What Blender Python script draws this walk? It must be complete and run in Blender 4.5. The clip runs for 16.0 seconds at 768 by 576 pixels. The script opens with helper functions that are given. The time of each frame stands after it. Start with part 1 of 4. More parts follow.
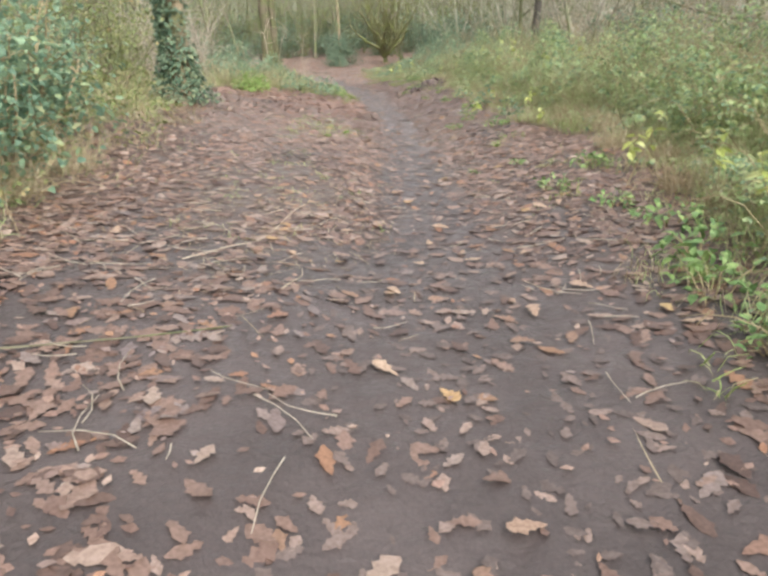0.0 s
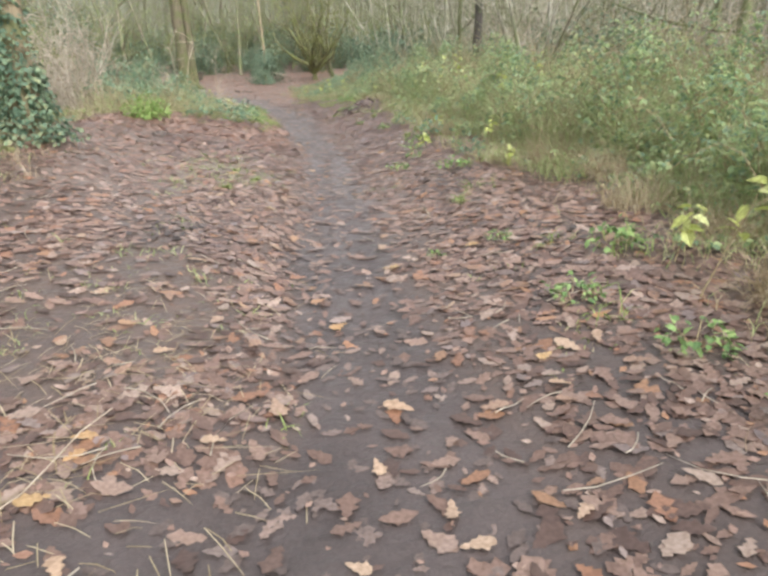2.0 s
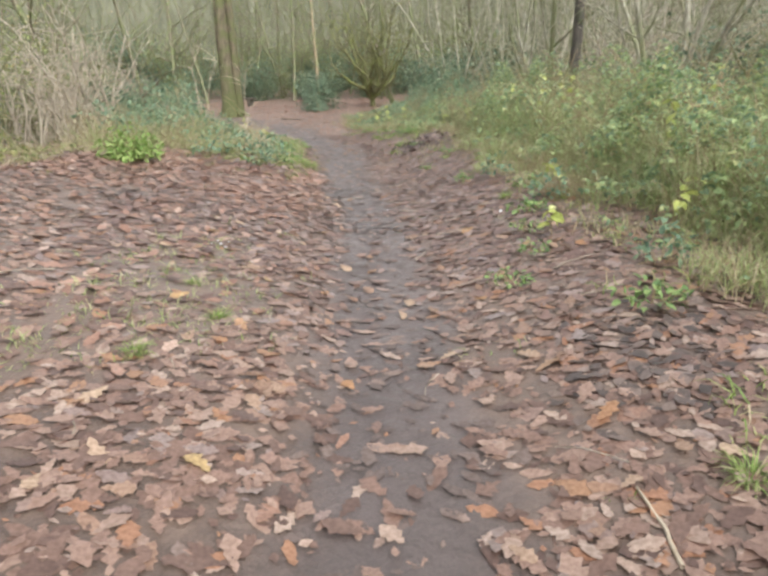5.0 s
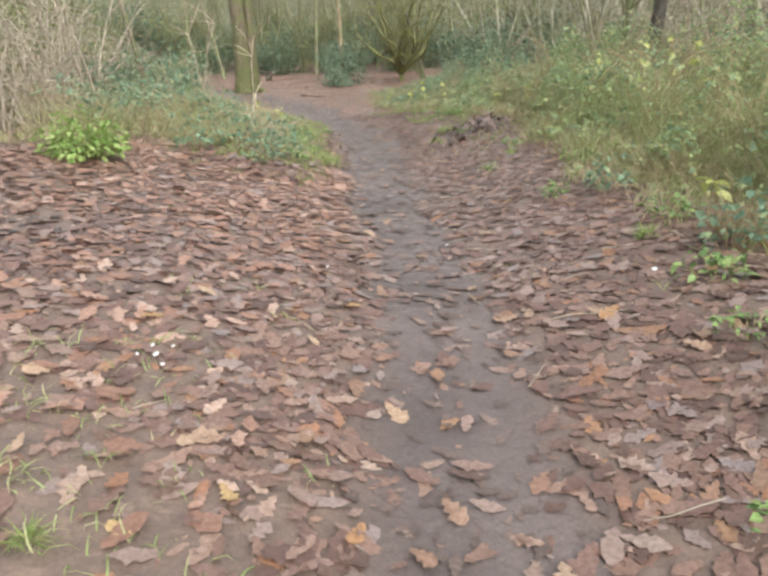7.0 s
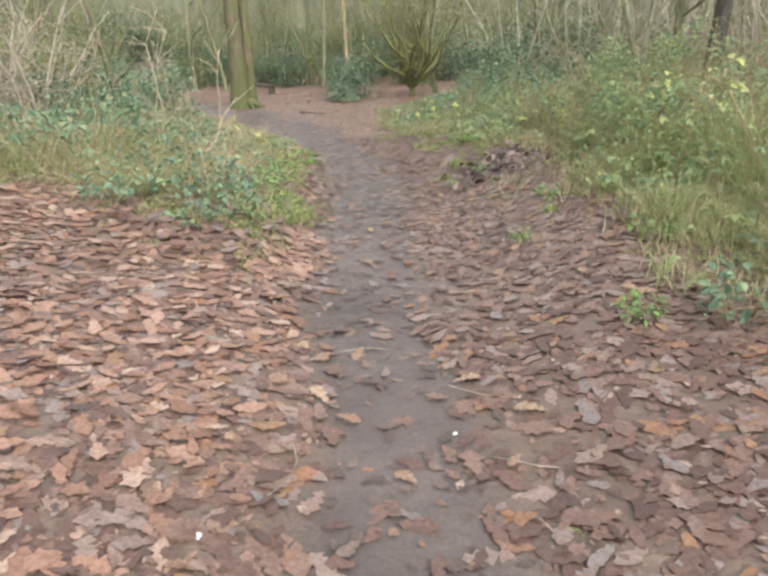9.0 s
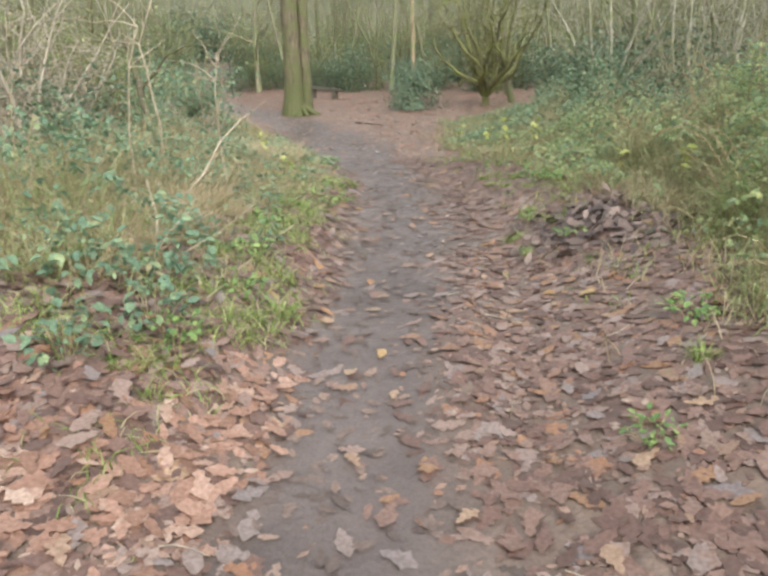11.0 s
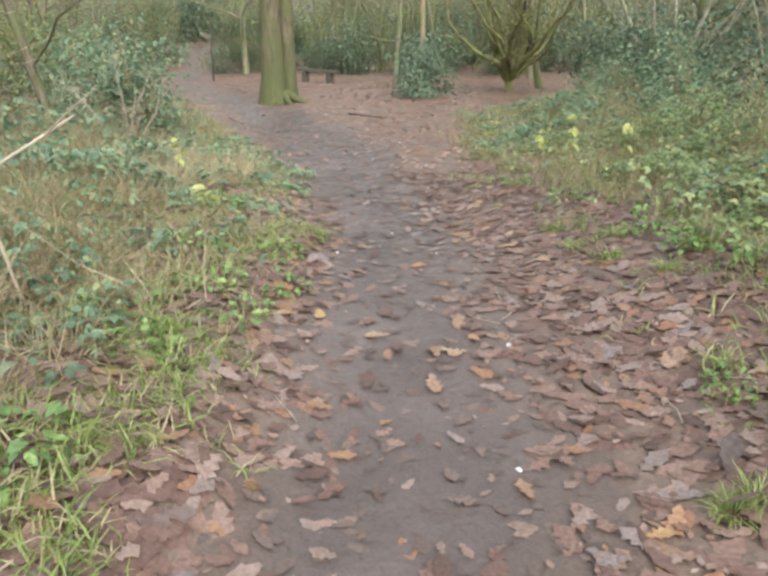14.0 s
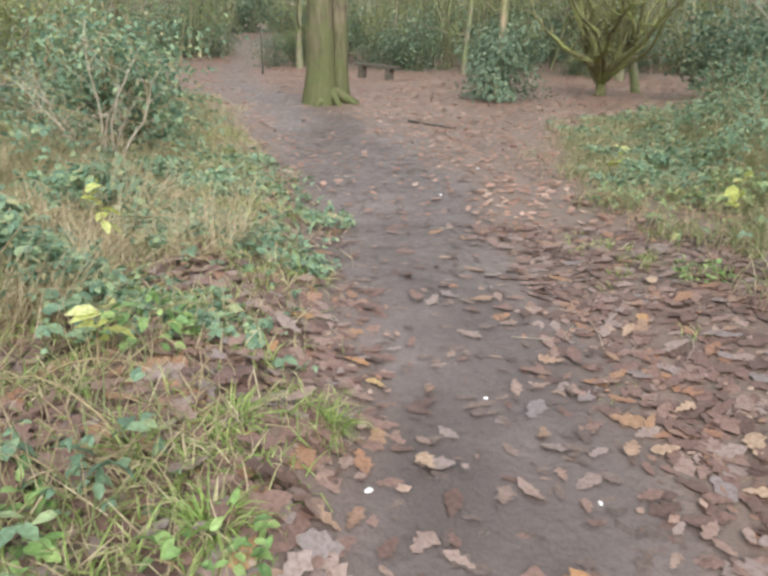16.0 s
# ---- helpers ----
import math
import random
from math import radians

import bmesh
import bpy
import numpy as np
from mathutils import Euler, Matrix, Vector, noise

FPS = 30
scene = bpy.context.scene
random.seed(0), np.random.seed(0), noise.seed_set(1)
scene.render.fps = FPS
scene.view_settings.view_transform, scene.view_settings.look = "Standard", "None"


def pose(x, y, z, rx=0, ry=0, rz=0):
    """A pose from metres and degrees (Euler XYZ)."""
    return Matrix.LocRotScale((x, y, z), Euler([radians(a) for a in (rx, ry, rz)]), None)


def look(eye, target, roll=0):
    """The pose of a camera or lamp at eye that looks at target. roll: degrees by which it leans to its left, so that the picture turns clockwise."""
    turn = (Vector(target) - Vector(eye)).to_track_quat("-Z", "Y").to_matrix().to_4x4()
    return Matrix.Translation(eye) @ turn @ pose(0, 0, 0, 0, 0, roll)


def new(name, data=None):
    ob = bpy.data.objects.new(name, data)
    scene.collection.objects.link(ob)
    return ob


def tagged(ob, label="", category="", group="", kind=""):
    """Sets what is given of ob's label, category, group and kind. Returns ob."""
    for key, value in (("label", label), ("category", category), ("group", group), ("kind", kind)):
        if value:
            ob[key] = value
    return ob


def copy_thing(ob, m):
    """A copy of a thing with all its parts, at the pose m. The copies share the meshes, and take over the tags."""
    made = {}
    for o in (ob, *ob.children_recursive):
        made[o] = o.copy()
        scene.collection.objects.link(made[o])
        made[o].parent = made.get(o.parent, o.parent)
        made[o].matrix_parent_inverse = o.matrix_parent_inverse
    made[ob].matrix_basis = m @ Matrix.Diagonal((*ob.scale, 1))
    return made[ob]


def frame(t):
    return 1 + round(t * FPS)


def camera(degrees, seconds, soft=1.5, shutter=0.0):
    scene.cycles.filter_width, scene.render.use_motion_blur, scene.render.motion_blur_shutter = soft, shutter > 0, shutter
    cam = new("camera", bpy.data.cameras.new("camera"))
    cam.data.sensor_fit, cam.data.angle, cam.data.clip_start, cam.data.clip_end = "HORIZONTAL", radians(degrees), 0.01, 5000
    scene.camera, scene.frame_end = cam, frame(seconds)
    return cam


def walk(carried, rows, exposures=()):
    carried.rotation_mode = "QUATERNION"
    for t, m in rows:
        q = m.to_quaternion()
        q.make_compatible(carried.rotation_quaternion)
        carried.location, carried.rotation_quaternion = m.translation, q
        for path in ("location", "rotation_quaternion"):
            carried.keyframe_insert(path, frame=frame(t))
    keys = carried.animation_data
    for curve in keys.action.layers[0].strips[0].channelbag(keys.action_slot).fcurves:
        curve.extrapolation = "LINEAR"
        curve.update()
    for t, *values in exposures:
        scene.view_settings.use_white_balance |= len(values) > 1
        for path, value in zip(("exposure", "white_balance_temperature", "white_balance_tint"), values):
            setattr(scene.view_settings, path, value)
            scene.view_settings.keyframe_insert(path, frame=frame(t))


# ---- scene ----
cam = camera(64.0, 16.0, soft=3.0)
PATH = [
    (0, (0.021, -0.118, 1.361), (-0.007, 1.745, 0.633), -1.7),
    (0.5, (0.05, 0.492, 1.374), (0.082, 2.351, 0.638), -1.8),
    (1, (0.046, 1.13, 1.403), (0.116, 2.997, 0.688), -1.7),
    (1.5, (0.12, 1.769, 1.396), (0.236, 3.647, 0.72), -1.8),
    (2, (0.18, 2.437, 1.398), (0.344, 4.306, 0.705), -1.9),
    (2.5, (0.243, 3.113, 1.385), (0.351, 4.995, 0.719), -1.8),
    (3, (0.254, 3.815, 1.413), (0.278, 5.716, 0.79), -1.7),
    (3.5, (0.31, 4.483, 1.391), (0.308, 6.39, 0.785), -1.5),
    (4, (0.315, 5.158, 1.369), (0.315, 7.063, 0.76), -1.6),
    (6.5, (0.125, 8.465, 1.277), (0.096, 10.354, 0.62), -2.0),
    (7, (0.038, 9.064, 1.294), (-0.039, 10.942, 0.609), -1.7),
    (7.5, (0.025, 9.618, 1.329), (-0.155, 11.497, 0.669), -1.3),
    (8, (0.038, 10.207, 1.339), (0.003, 12.096, 0.683), -1.8),
    (10.5, (0.425, 13.227, 1.477), (0.119, 15.094, 0.829), -0.5),
    (11, (0.307, 13.875, 1.491), (-0.02, 15.74, 0.848), -0.3),
    (11.5, (0.157, 14.545, 1.482), (-0.197, 16.394, 0.805), -0.3),
    (12, (0.074, 15.187, 1.472), (-0.234, 17.035, 0.773), -0.5),
    (12.5, (-0.042, 15.867, 1.438), (-0.336, 17.723, 0.751), -0.7),
    (13, (-0.094, 16.539, 1.415), (-0.387, 18.41, 0.772), -0.6),
    (13.5, (-0.194, 17.222, 1.395), (-0.474, 19.085, 0.724), -0.4),
    (14, (-0.293, 17.875, 1.384), (-0.63, 19.723, 0.696), 0.1),
    (14.5, (-0.469, 18.536, 1.382), (-0.795, 20.374, 0.664), 0.5),
    (15, (-0.588, 19.249, 1.375), (-0.985, 21.067, 0.644), 0.9),
    (15.5, (-0.832, 20.006, 1.357), (-1.275, 21.821, 0.643), 1.5),
    (16, (-0.994, 20.714, 1.363), (-1.489, 22.52, 0.661), 1.3),
]
walk(cam, [(t, look(eye, aim, roll)) for t, eye, aim, roll in PATH], exposures=[(0.0, 1.42, 6350, 8), (1.5, 1.40, 6250, 8), (4.0, 1.28, 6300, 7), (7.0, 1.25, 6450, 8), (11.0, 1.24, 6400, 5.5), (16.0, 1.23, 6300, 6.5)])

# ---- world and light: flat overcast daylight, late autumn ----
world = bpy.data.worlds.new("overcast_sky")
scene.world = world
world.use_nodes = True
wn, wl = world.node_tree.nodes, world.node_tree.links
sky = wn.new("ShaderNodeTexSky")
sky.sky_type = "NISHITA"
sky.sun_disc = False
sky.sun_elevation, sky.sun_rotation = radians(38), radians(150)
sky.dust_density, sky.air_density = 3.0, 1.0
grey = wn.new("ShaderNodeHueSaturation")
grey.inputs["Saturation"].default_value = 0.15
wl.new(sky.outputs[0], grey.inputs["Color"])
wl.new(grey.outputs[0], wn["Background"].inputs["Color"])
wn["Background"].inputs["Strength"].default_value = 0.15
sun_data = bpy.data.lights.new("sun", "SUN")
sun_data.energy, sun_data.angle, sun_data.color = 0.8, radians(50), (1.0, 0.97, 0.93)
sun = new("sun", sun_data)
sun.matrix_world = look((0, 0, 30), (-9.4, 16.2, 0))


# ---- materials ----
def material(name, rough=0.7, spec=0.3):
    m = bpy.data.materials.new(name)
    m.use_nodes = True
    b = m.node_tree.nodes["Principled BSDF"]
    b.inputs["Roughness"].default_value = rough
    b.inputs["Specular IOR Level"].default_value = spec
    return m, m.node_tree.nodes, m.node_tree.links, b


def ramp(nodes, stops):
    r = nodes.new("ShaderNodeValToRGB")
    e = r.color_ramp.elements
    while len(e) < len(stops):
        e.new(0.5)
    for k, (at, c) in enumerate(stops):
        e[k].position, e[k].color = at, (*c, 1)
    return r


def noise_node(nodes, links, scale, detail=4.0, coord=None):
    n = nodes.new("ShaderNodeTexNoise")
    n.inputs["Scale"].default_value, n.inputs["Detail"].default_value = scale, detail
    if coord is None:
        coord = nodes.new("ShaderNodeNewGeometry").outputs["Position"]
    links.new(coord, n.inputs["Vector"])
    return n


def mix(nodes, links, a, b, fac, mode="MIX"):
    x = nodes.new("ShaderNodeMix")
    x.data_type, x.blend_type = "RGBA", mode
    for sock, v in ((x.inputs[0], fac), (x.inputs[6], a), (x.inputs[7], b)):
        if hasattr(v, "links"):
            links.new(v, sock)
        else:
            sock.default_value = v if not isinstance(v, tuple) else (*v, 1)
    return x.outputs[2]


def bump(nodes, links, b, height, strength, distance):
    n = nodes.new("ShaderNodeBump")
    n.inputs["Strength"].default_value, n.inputs["Distance"].default_value = strength, distance
    links.new(height, n.inputs["Height"])
    links.new(n.outputs[0], b.inputs["Normal"])


def leafy(name, stops, rough=0.5, through_light=0.25, single=False, spec=0.35):
    """Leaves: one colour a leaf, drawn from the stops, mottled, and a little light through the blade."""
    m, n, l, b = material(name, rough, spec)
    if single:
        pick = n.new("ShaderNodeObjectInfo").outputs["Random"]
    else:
        pick = n.new("ShaderNodeNewGeometry").outputs["Random Per Island"]
    r = ramp(n, stops)
    l.new(pick, r.inputs[0])
    spots = noise_node(n, l, 60.0, 3.0)
    dark = ramp(n, [(0.35, (0.55, 0.5, 0.45)), (0.65, (1.1, 1.1, 1.1))])
    l.new(spots.outputs[0], dark.inputs[0])
    colour = mix(n, l, r.outputs[0], dark.outputs[0], 0.6, "MULTIPLY")
    l.new(colour, b.inputs["Base Color"])
    t = n.new("ShaderNodeBsdfTranslucent")
    l.new(colour, t.inputs[0])
    s = n.new("ShaderNodeMixShader")
    s.inputs[0].default_value = through_light
    l.new(b.outputs[0], s.inputs[1])
    l.new(t.outputs[0], s.inputs[2])
    l.new(s.outputs[0], n["Material Output"].inputs[0])
    return m


def barky(name, light, dark, moss=None, moss_amount=0.5, scale=18.0):
    """Bark: streaks up the stem, patches of algae."""
    m, n, l, b = material(name, 0.85, 0.2)
    co = n.new("ShaderNodeNewGeometry").outputs["Position"]
    st = n.new("ShaderNodeMapping")
    st.inputs["Scale"].default_value = (1, 1, 0.22)
    l.new(co, st.inputs[0])
    streak = noise_node(n, l, scale, 6.0, st.outputs[0])
    c = ramp(n, [(0.3, dark), (0.7, light)])
    l.new(streak.outputs[0], c.inputs[0])
    out = c.outputs[0]
    if moss:
        patch = noise_node(n, l, 2.5, 4.0)
        pr = ramp(n, [(0.62 - 0.3 * moss_amount, (0, 0, 0)), (0.8 - 0.3 * moss_amount, (1, 1, 1))])
        l.new(patch.outputs[0], pr.inputs[0])
        out = mix(n, l, out, moss, pr.outputs[0])
    l.new(out, b.inputs["Base Color"])
    bump(n, l, b, streak.outputs[0], 0.9, 0.05)
    return m


def plain(name, a, c, scale=30.0, rough=0.8):
    m, n, l, b = material(name, rough, 0.25)
    t = noise_node(n, l, scale, 5.0)
    r = ramp(n, [(0.3, a), (0.7, c)])
    l.new(t.outputs[0], r.inputs[0])
    l.new(r.outputs[0], b.inputs["Base Color"])
    bump(n, l, b, t.outputs[0], 0.4, 0.01)
    return m


OAK = [(0.0, (0.13, 0.08, 0.066)), (0.15, (0.197, 0.122, 0.097)), (0.35, (0.264, 0.165, 0.13)), (0.55, (0.33, 0.213, 0.168)), (0.72, (0.395, 0.27, 0.215)),
       (0.8, (0.50, 0.375, 0.305)), (0.86, (0.29, 0.225, 0.21)), (0.91, (0.38, 0.195, 0.12)), (0.96, (0.41, 0.235, 0.14)), (1.0, (0.25, 0.2, 0.198))]
M_litter = leafy("dead_leaf", OAK, 0.4, 0.2, False, 0.62)
M_red = leafy("reddish_dead_leaf", [(0.0, (0.13, 0.08, 0.068)), (0.18, (0.18, 0.11, 0.092)), (0.42, (0.235, 0.143, 0.118)), (0.64, (0.295, 0.19, 0.158)), (0.78, (0.38, 0.28, 0.245)),
                                (0.85, (0.29, 0.24, 0.235)), (0.92, (0.35, 0.185, 0.115)), (0.97, (0.38, 0.23, 0.14)), (1.0, (0.25, 0.213, 0.218))], 0.4, 0.2, False, 0.62)
M_muddied = leafy("muddied_leaf", [(at, tuple(0.74 * q for q in c)) for at, c in OAK], 0.42, 0.15, False, 0.55)
M_rust = leafy("rusty_leaf", [(0.0, (0.27, 0.155, 0.114)), (0.4, (0.38, 0.222, 0.167)), (0.75, (0.47, 0.295, 0.23)), (1.0, (0.58, 0.43, 0.355))], 0.5, 0.2, False, 0.5)
M_leaf_single = leafy("dead_leaf_fresh", [(0.0, (0.30, 0.19, 0.14)), (0.35, (0.42, 0.29, 0.215)), (0.7, (0.52, 0.385, 0.28)), (0.85, (0.45, 0.24, 0.13)), (1.0, (0.54, 0.39, 0.20))], 0.55, 0.2, True)
M_wet = leafy("wet_leaf", [(0.0, (0.075, 0.06, 0.055)), (0.5, (0.13, 0.10, 0.09)), (1.0, (0.23, 0.17, 0.145))], 0.45, 0.05)
M_heap = leafy("heaped_leaf", [(0.0, (0.085, 0.066, 0.062)), (0.4, (0.145, 0.11, 0.10)), (0.75, (0.22, 0.16, 0.14)), (1.0, (0.33, 0.25, 0.22))], 0.5, 0.1)
M_scrap = leafy("trodden_leaf", [(0.0, (0.12, 0.092, 0.084)), (0.4, (0.155, 0.117, 0.105)), (0.75, (0.205, 0.152, 0.134)), (1.0, (0.32, 0.23, 0.19))], 0.5, 0.05)
M_grass = leafy("grass", [(0.0, (0.2, 0.28, 0.085)), (0.35, (0.28, 0.40, 0.115)), (0.6, (0.39, 0.48, 0.165)), (0.8, (0.5, 0.47, 0.26)), (1.0, (0.58, 0.50, 0.34))], 0.5, 0.35)
M_straw = leafy("dry_stalk", [(0.0, (0.34, 0.27, 0.16)), (0.5, (0.48, 0.40, 0.26)), (1.0, (0.62, 0.53, 0.38))], 0.7, 0.3)
M_bramble = leafy("bramble_leaf", [(0.0, (0.21, 0.30, 0.18)), (0.2, (0.29, 0.41, 0.28)), (0.45, (0.34, 0.46, 0.22)), (0.7, (0.44, 0.55, 0.27)), (0.88, (0.54, 0.61, 0.31)), (0.97, (0.66, 0.68, 0.33)), (1.0, (0.50, 0.35, 0.22))], 0.45, 0.45)
M_weed = leafy("weed_leaf", [(0.0, (0.15, 0.26, 0.10)), (0.5, (0.25, 0.39, 0.14)), (1.0, (0.40, 0.53, 0.20))], 0.45, 0.3)
M_long = leafy("long_grass", [(0.0, (0.30, 0.38, 0.16)), (0.5, (0.43, 0.52, 0.23)), (0.82, (0.56, 0.60, 0.32)), (1.0, (0.66, 0.59, 0.40))], 0.5, 0.45)
M_rough = leafy("rough_grass", [(0.0, (0.22, 0.27, 0.12)), (0.45, (0.31, 0.36, 0.165)), (0.75, (0.40, 0.39, 0.21)), (1.0, (0.50, 0.42, 0.28))], 0.5, 0.4)
M_blue_bramble = leafy("bluish_bramble_leaf", [(0.0, (0.16, 0.26, 0.18)), (0.4, (0.23, 0.355, 0.24)), (0.75, (0.32, 0.45, 0.28)), (0.9, (0.44, 0.54, 0.30)), (1.0, (0.46, 0.36, 0.22))], 0.5, 0.4)
M_yellow = leafy("yellow_leaf", [(0.0, (0.45, 0.52, 0.15)), (0.5, (0.60, 0.64, 0.22)), (1.0, (0.68, 0.71, 0.34))], 0.45, 0.4, True)
M_fresh = leafy("fresh_green_leaf", [(0.0, (0.24, 0.38, 0.11)), (0.6, (0.36, 0.51, 0.16)), (1.0, (0.52, 0.62, 0.26))], 0.45, 0.35)
M_ivy = leafy("ivy_leaf", [(0.0, (0.10, 0.16, 0.105)), (0.5, (0.155, 0.235, 0.15)), (0.85, (0.23, 0.31, 0.19)), (1.0, (0.34, 0.37, 0.20))], 0.5, 0.25)
M_holly = leafy("evergreen_leaf", [(0.0, (0.12, 0.18, 0.125)), (0.5, (0.185, 0.265, 0.175)), (0.9, (0.27, 0.35, 0.23)), (1.0, (0.38, 0.38, 0.23))], 0.55, 0.35)
M_olive = leafy("olive_leaf", [(0.0, (0.17, 0.22, 0.08)), (0.5, (0.27, 0.32, 0.12)), (0.85, (0.40, 0.42, 0.18)), (1.0, (0.46, 0.36, 0.19))], 0.5, 0.3)
M_tan = leafy("tan_leaf", [(0.0, (0.32, 0.24, 0.15)), (0.6, (0.44, 0.34, 0.23)), (1.0, (0.53, 0.44, 0.31))], 0.6, 0.25)
M_bark = barky("bark", (0.29, 0.255, 0.18), (0.11, 0.095, 0.065), (0.17, 0.19, 0.09), 0.7)
M_big_bark = barky("big_bark", (0.20, 0.163, 0.108), (0.07, 0.06, 0.04), (0.115, 0.12, 0.055), 0.6, 11.0)
M_ivy_bark = barky("tan_bark", (0.44, 0.35, 0.23), (0.20, 0.155, 0.10), (0.22, 0.23, 0.11), 0.4, 11.0)
M_pole = barky("pole_bark", (0.54, 0.50, 0.40), (0.21, 0.19, 0.14), (0.25, 0.26, 0.145), 0.6)
M_dark_bark = barky("dark_bark", (0.14, 0.12, 0.10), (0.05, 0.045, 0.04), (0.08, 0.10, 0.05), 0.4)
M_hazel = barky("hazel_bark", (0.25, 0.235, 0.115), (0.06, 0.056, 0.032), (0.2, 0.215, 0.075), 0.55)
M_twig = barky("twig_bark", (0.54, 0.47, 0.38), (0.28, 0.235, 0.18))
M_cane = plain("bramble_cane", (0.26, 0.18, 0.11), (0.42, 0.36, 0.21))
M_deadwood = plain("bleached_wood", (0.36, 0.29, 0.21), (0.60, 0.51, 0.40), 14.0)
M_bench = plain("weathered_board", (0.075, 0.066, 0.052), (0.16, 0.14, 0.11), 9.0)


def mossy_foot(m, moss, low, high):
    """Moss that climbs from the foot of the trunk, ragged at its upper end."""
    n, l = m.node_tree.nodes, m.node_tree.links
    b = n["Principled BSDF"]
    under = b.inputs["Base Color"].links[0].from_socket
    z = n.new("ShaderNodeSeparateXYZ")
    l.new(n.new("ShaderNodeTexCoord").outputs["Object"], z.inputs[0])
    ragged = noise_node(n, l, 5.0, 6.0)
    add = n.new("ShaderNodeMath")
    add.operation = "MULTIPLY_ADD"
    l.new(ragged.outputs[0], add.inputs[0])
    add.inputs[1].default_value = -1.6
    l.new(z.outputs[2], add.inputs[2])
    r = ramp(n, [(0.0, (1, 1, 1)), (1.0, (0, 0, 0))])
    fit_range = n.new("ShaderNodeMapRange")
    fit_range.inputs[1].default_value, fit_range.inputs[2].default_value = low - 0.8, high - 0.8
    l.new(add.outputs[0], fit_range.inputs[0])
    l.new(fit_range.outputs[0], r.inputs[0])
    l.new(mix(n, l, under, moss, r.outputs[0]), b.inputs["Base Color"])


mossy_foot(M_big_bark, (0.10, 0.11, 0.045), -0.2, 2.0)
M_white = plain("white_stone", (0.62, 0.62, 0.62), (0.82, 0.82, 0.82), 40.0, 0.6)
M_far = barky("far_wood", (0.2, 0.2, 0.142), (0.085, 0.09, 0.06), None, 0.5, 1.2)


def ground_material():
    m, n, l, b = material("forest_soil", 0.6, 0.5)
    big, mid, clod, fine = (noise_node(n, l, s, 6.0) for s in (1.3, 9.0, 26.0, 70.0))
    humus = ramp(n, [(0.3, (0.125, 0.09, 0.073)), (0.55, (0.18, 0.13, 0.106)), (0.8, (0.245, 0.178, 0.142))])
    l.new(mid.outputs[0], humus.inputs[0])
    mud = ramp(n, [(0.3, (0.09, 0.071, 0.067)), (0.55, (0.13, 0.104, 0.099)), (0.8, (0.18, 0.147, 0.14))])
    l.new(big.outputs[0], mud.inputs[0])
    at = n.new("ShaderNodeAttribute")
    at.attribute_name = "muddy"
    c = mix(n, l, humus.outputs[0], mud.outputs[0], at.outputs["Fac"])
    speck = ramp(n, [(0.3, (0.75, 0.73, 0.71)), (0.7, (1.2, 1.17, 1.14))])
    l.new(fine.outputs[0], speck.inputs[0])
    wet = n.new("ShaderNodeAttribute")
    wet.attribute_name = "damp"
    c = mix(n, l, c, mix(n, l, c, (0.62, 0.6, 0.6), 1.0, "MULTIPLY"), wet.outputs["Fac"])
    l.new(mix(n, l, c, speck.outputs[0], 0.7, "MULTIPLY"), b.inputs["Base Color"])
    rr = ramp(n, [(0.35, (0.34, 0.34, 0.34)), (0.65, (0.62, 0.62, 0.62))])
    l.new(mid.outputs[0], rr.inputs[0])
    l.new(rr.outputs[0], b.inputs["Roughness"])
    add = n.new("ShaderNodeMath")
    l.new(mid.outputs[0], add.inputs[0])
    l.new(clod.outputs[0], add.inputs[1])
    bump(n, l, b, add.outputs[0], 0.45, 0.03)
    return m


M_ground = ground_material()

# ---- the plan: the trodden line, its width, the verges, the lie of the land ----
rng = np.random.default_rng(7)
LINE_Y = [-6, 2.2, 4.2, 9, 13.6, 17.4, 19.7, 22.8, 26.5, 29.5, 33, 37.5, 44, 62]
LINE_X = [0.45, 0.45, 0.26, 0.33, 0.1, -0.38, -0.47, -1.12, -2.5, -4.1, -6.3, -9.8, -13.7, -22.3]
HALF_Y = [-6, 2.5, 4.5, 9, 13.5, 17, 20, 23, 27, 30, 34, 44, 62]
HALF_X = [0.95, 0.9, 0.5, 0.36, 0.38, 0.42, 0.5, 0.56, 0.95, 1.15, 0.8, 0.7, 0.8]
BANK_Y = [15.3, 17.8, 19.8, 22, 23, 25.3, 27.8, 34, 40]
BANK_X = [-0.85, -0.95, -1.2, -1.7, -2.1, -3.0, -4.5, -8.6, -13]
RIGHT_Y = [-4, 0, 4, 8, 12, 15, 17, 18, 20, 22, 24, 28, 30, 33, 36, 40, 60]
RIGHT_X = [1.6, 1.7, 1.85, 2.05, 2.2, 2.15, 1.85, 1.65, 1.5, 1.15, 0.55, -1.0, -1.2, -0.7, 1.2, 3.5, 8]


def line(y): return np.interp(y, LINE_Y, LINE_X)
def half(y): return np.interp(y, HALF_Y, HALF_X)
def bank(y): return np.interp(y, BANK_Y, BANK_X)
def right_edge(y): return np.interp(y, RIGHT_Y, RIGHT_X)


def smooth(a, b, v):
    t = np.clip((np.asarray(v, float) - a) / (b - a), 0, 1)
    return t * t * (3 - 2 * t)


WAVES = np.random.default_rng(3).normal(size=(24, 3))


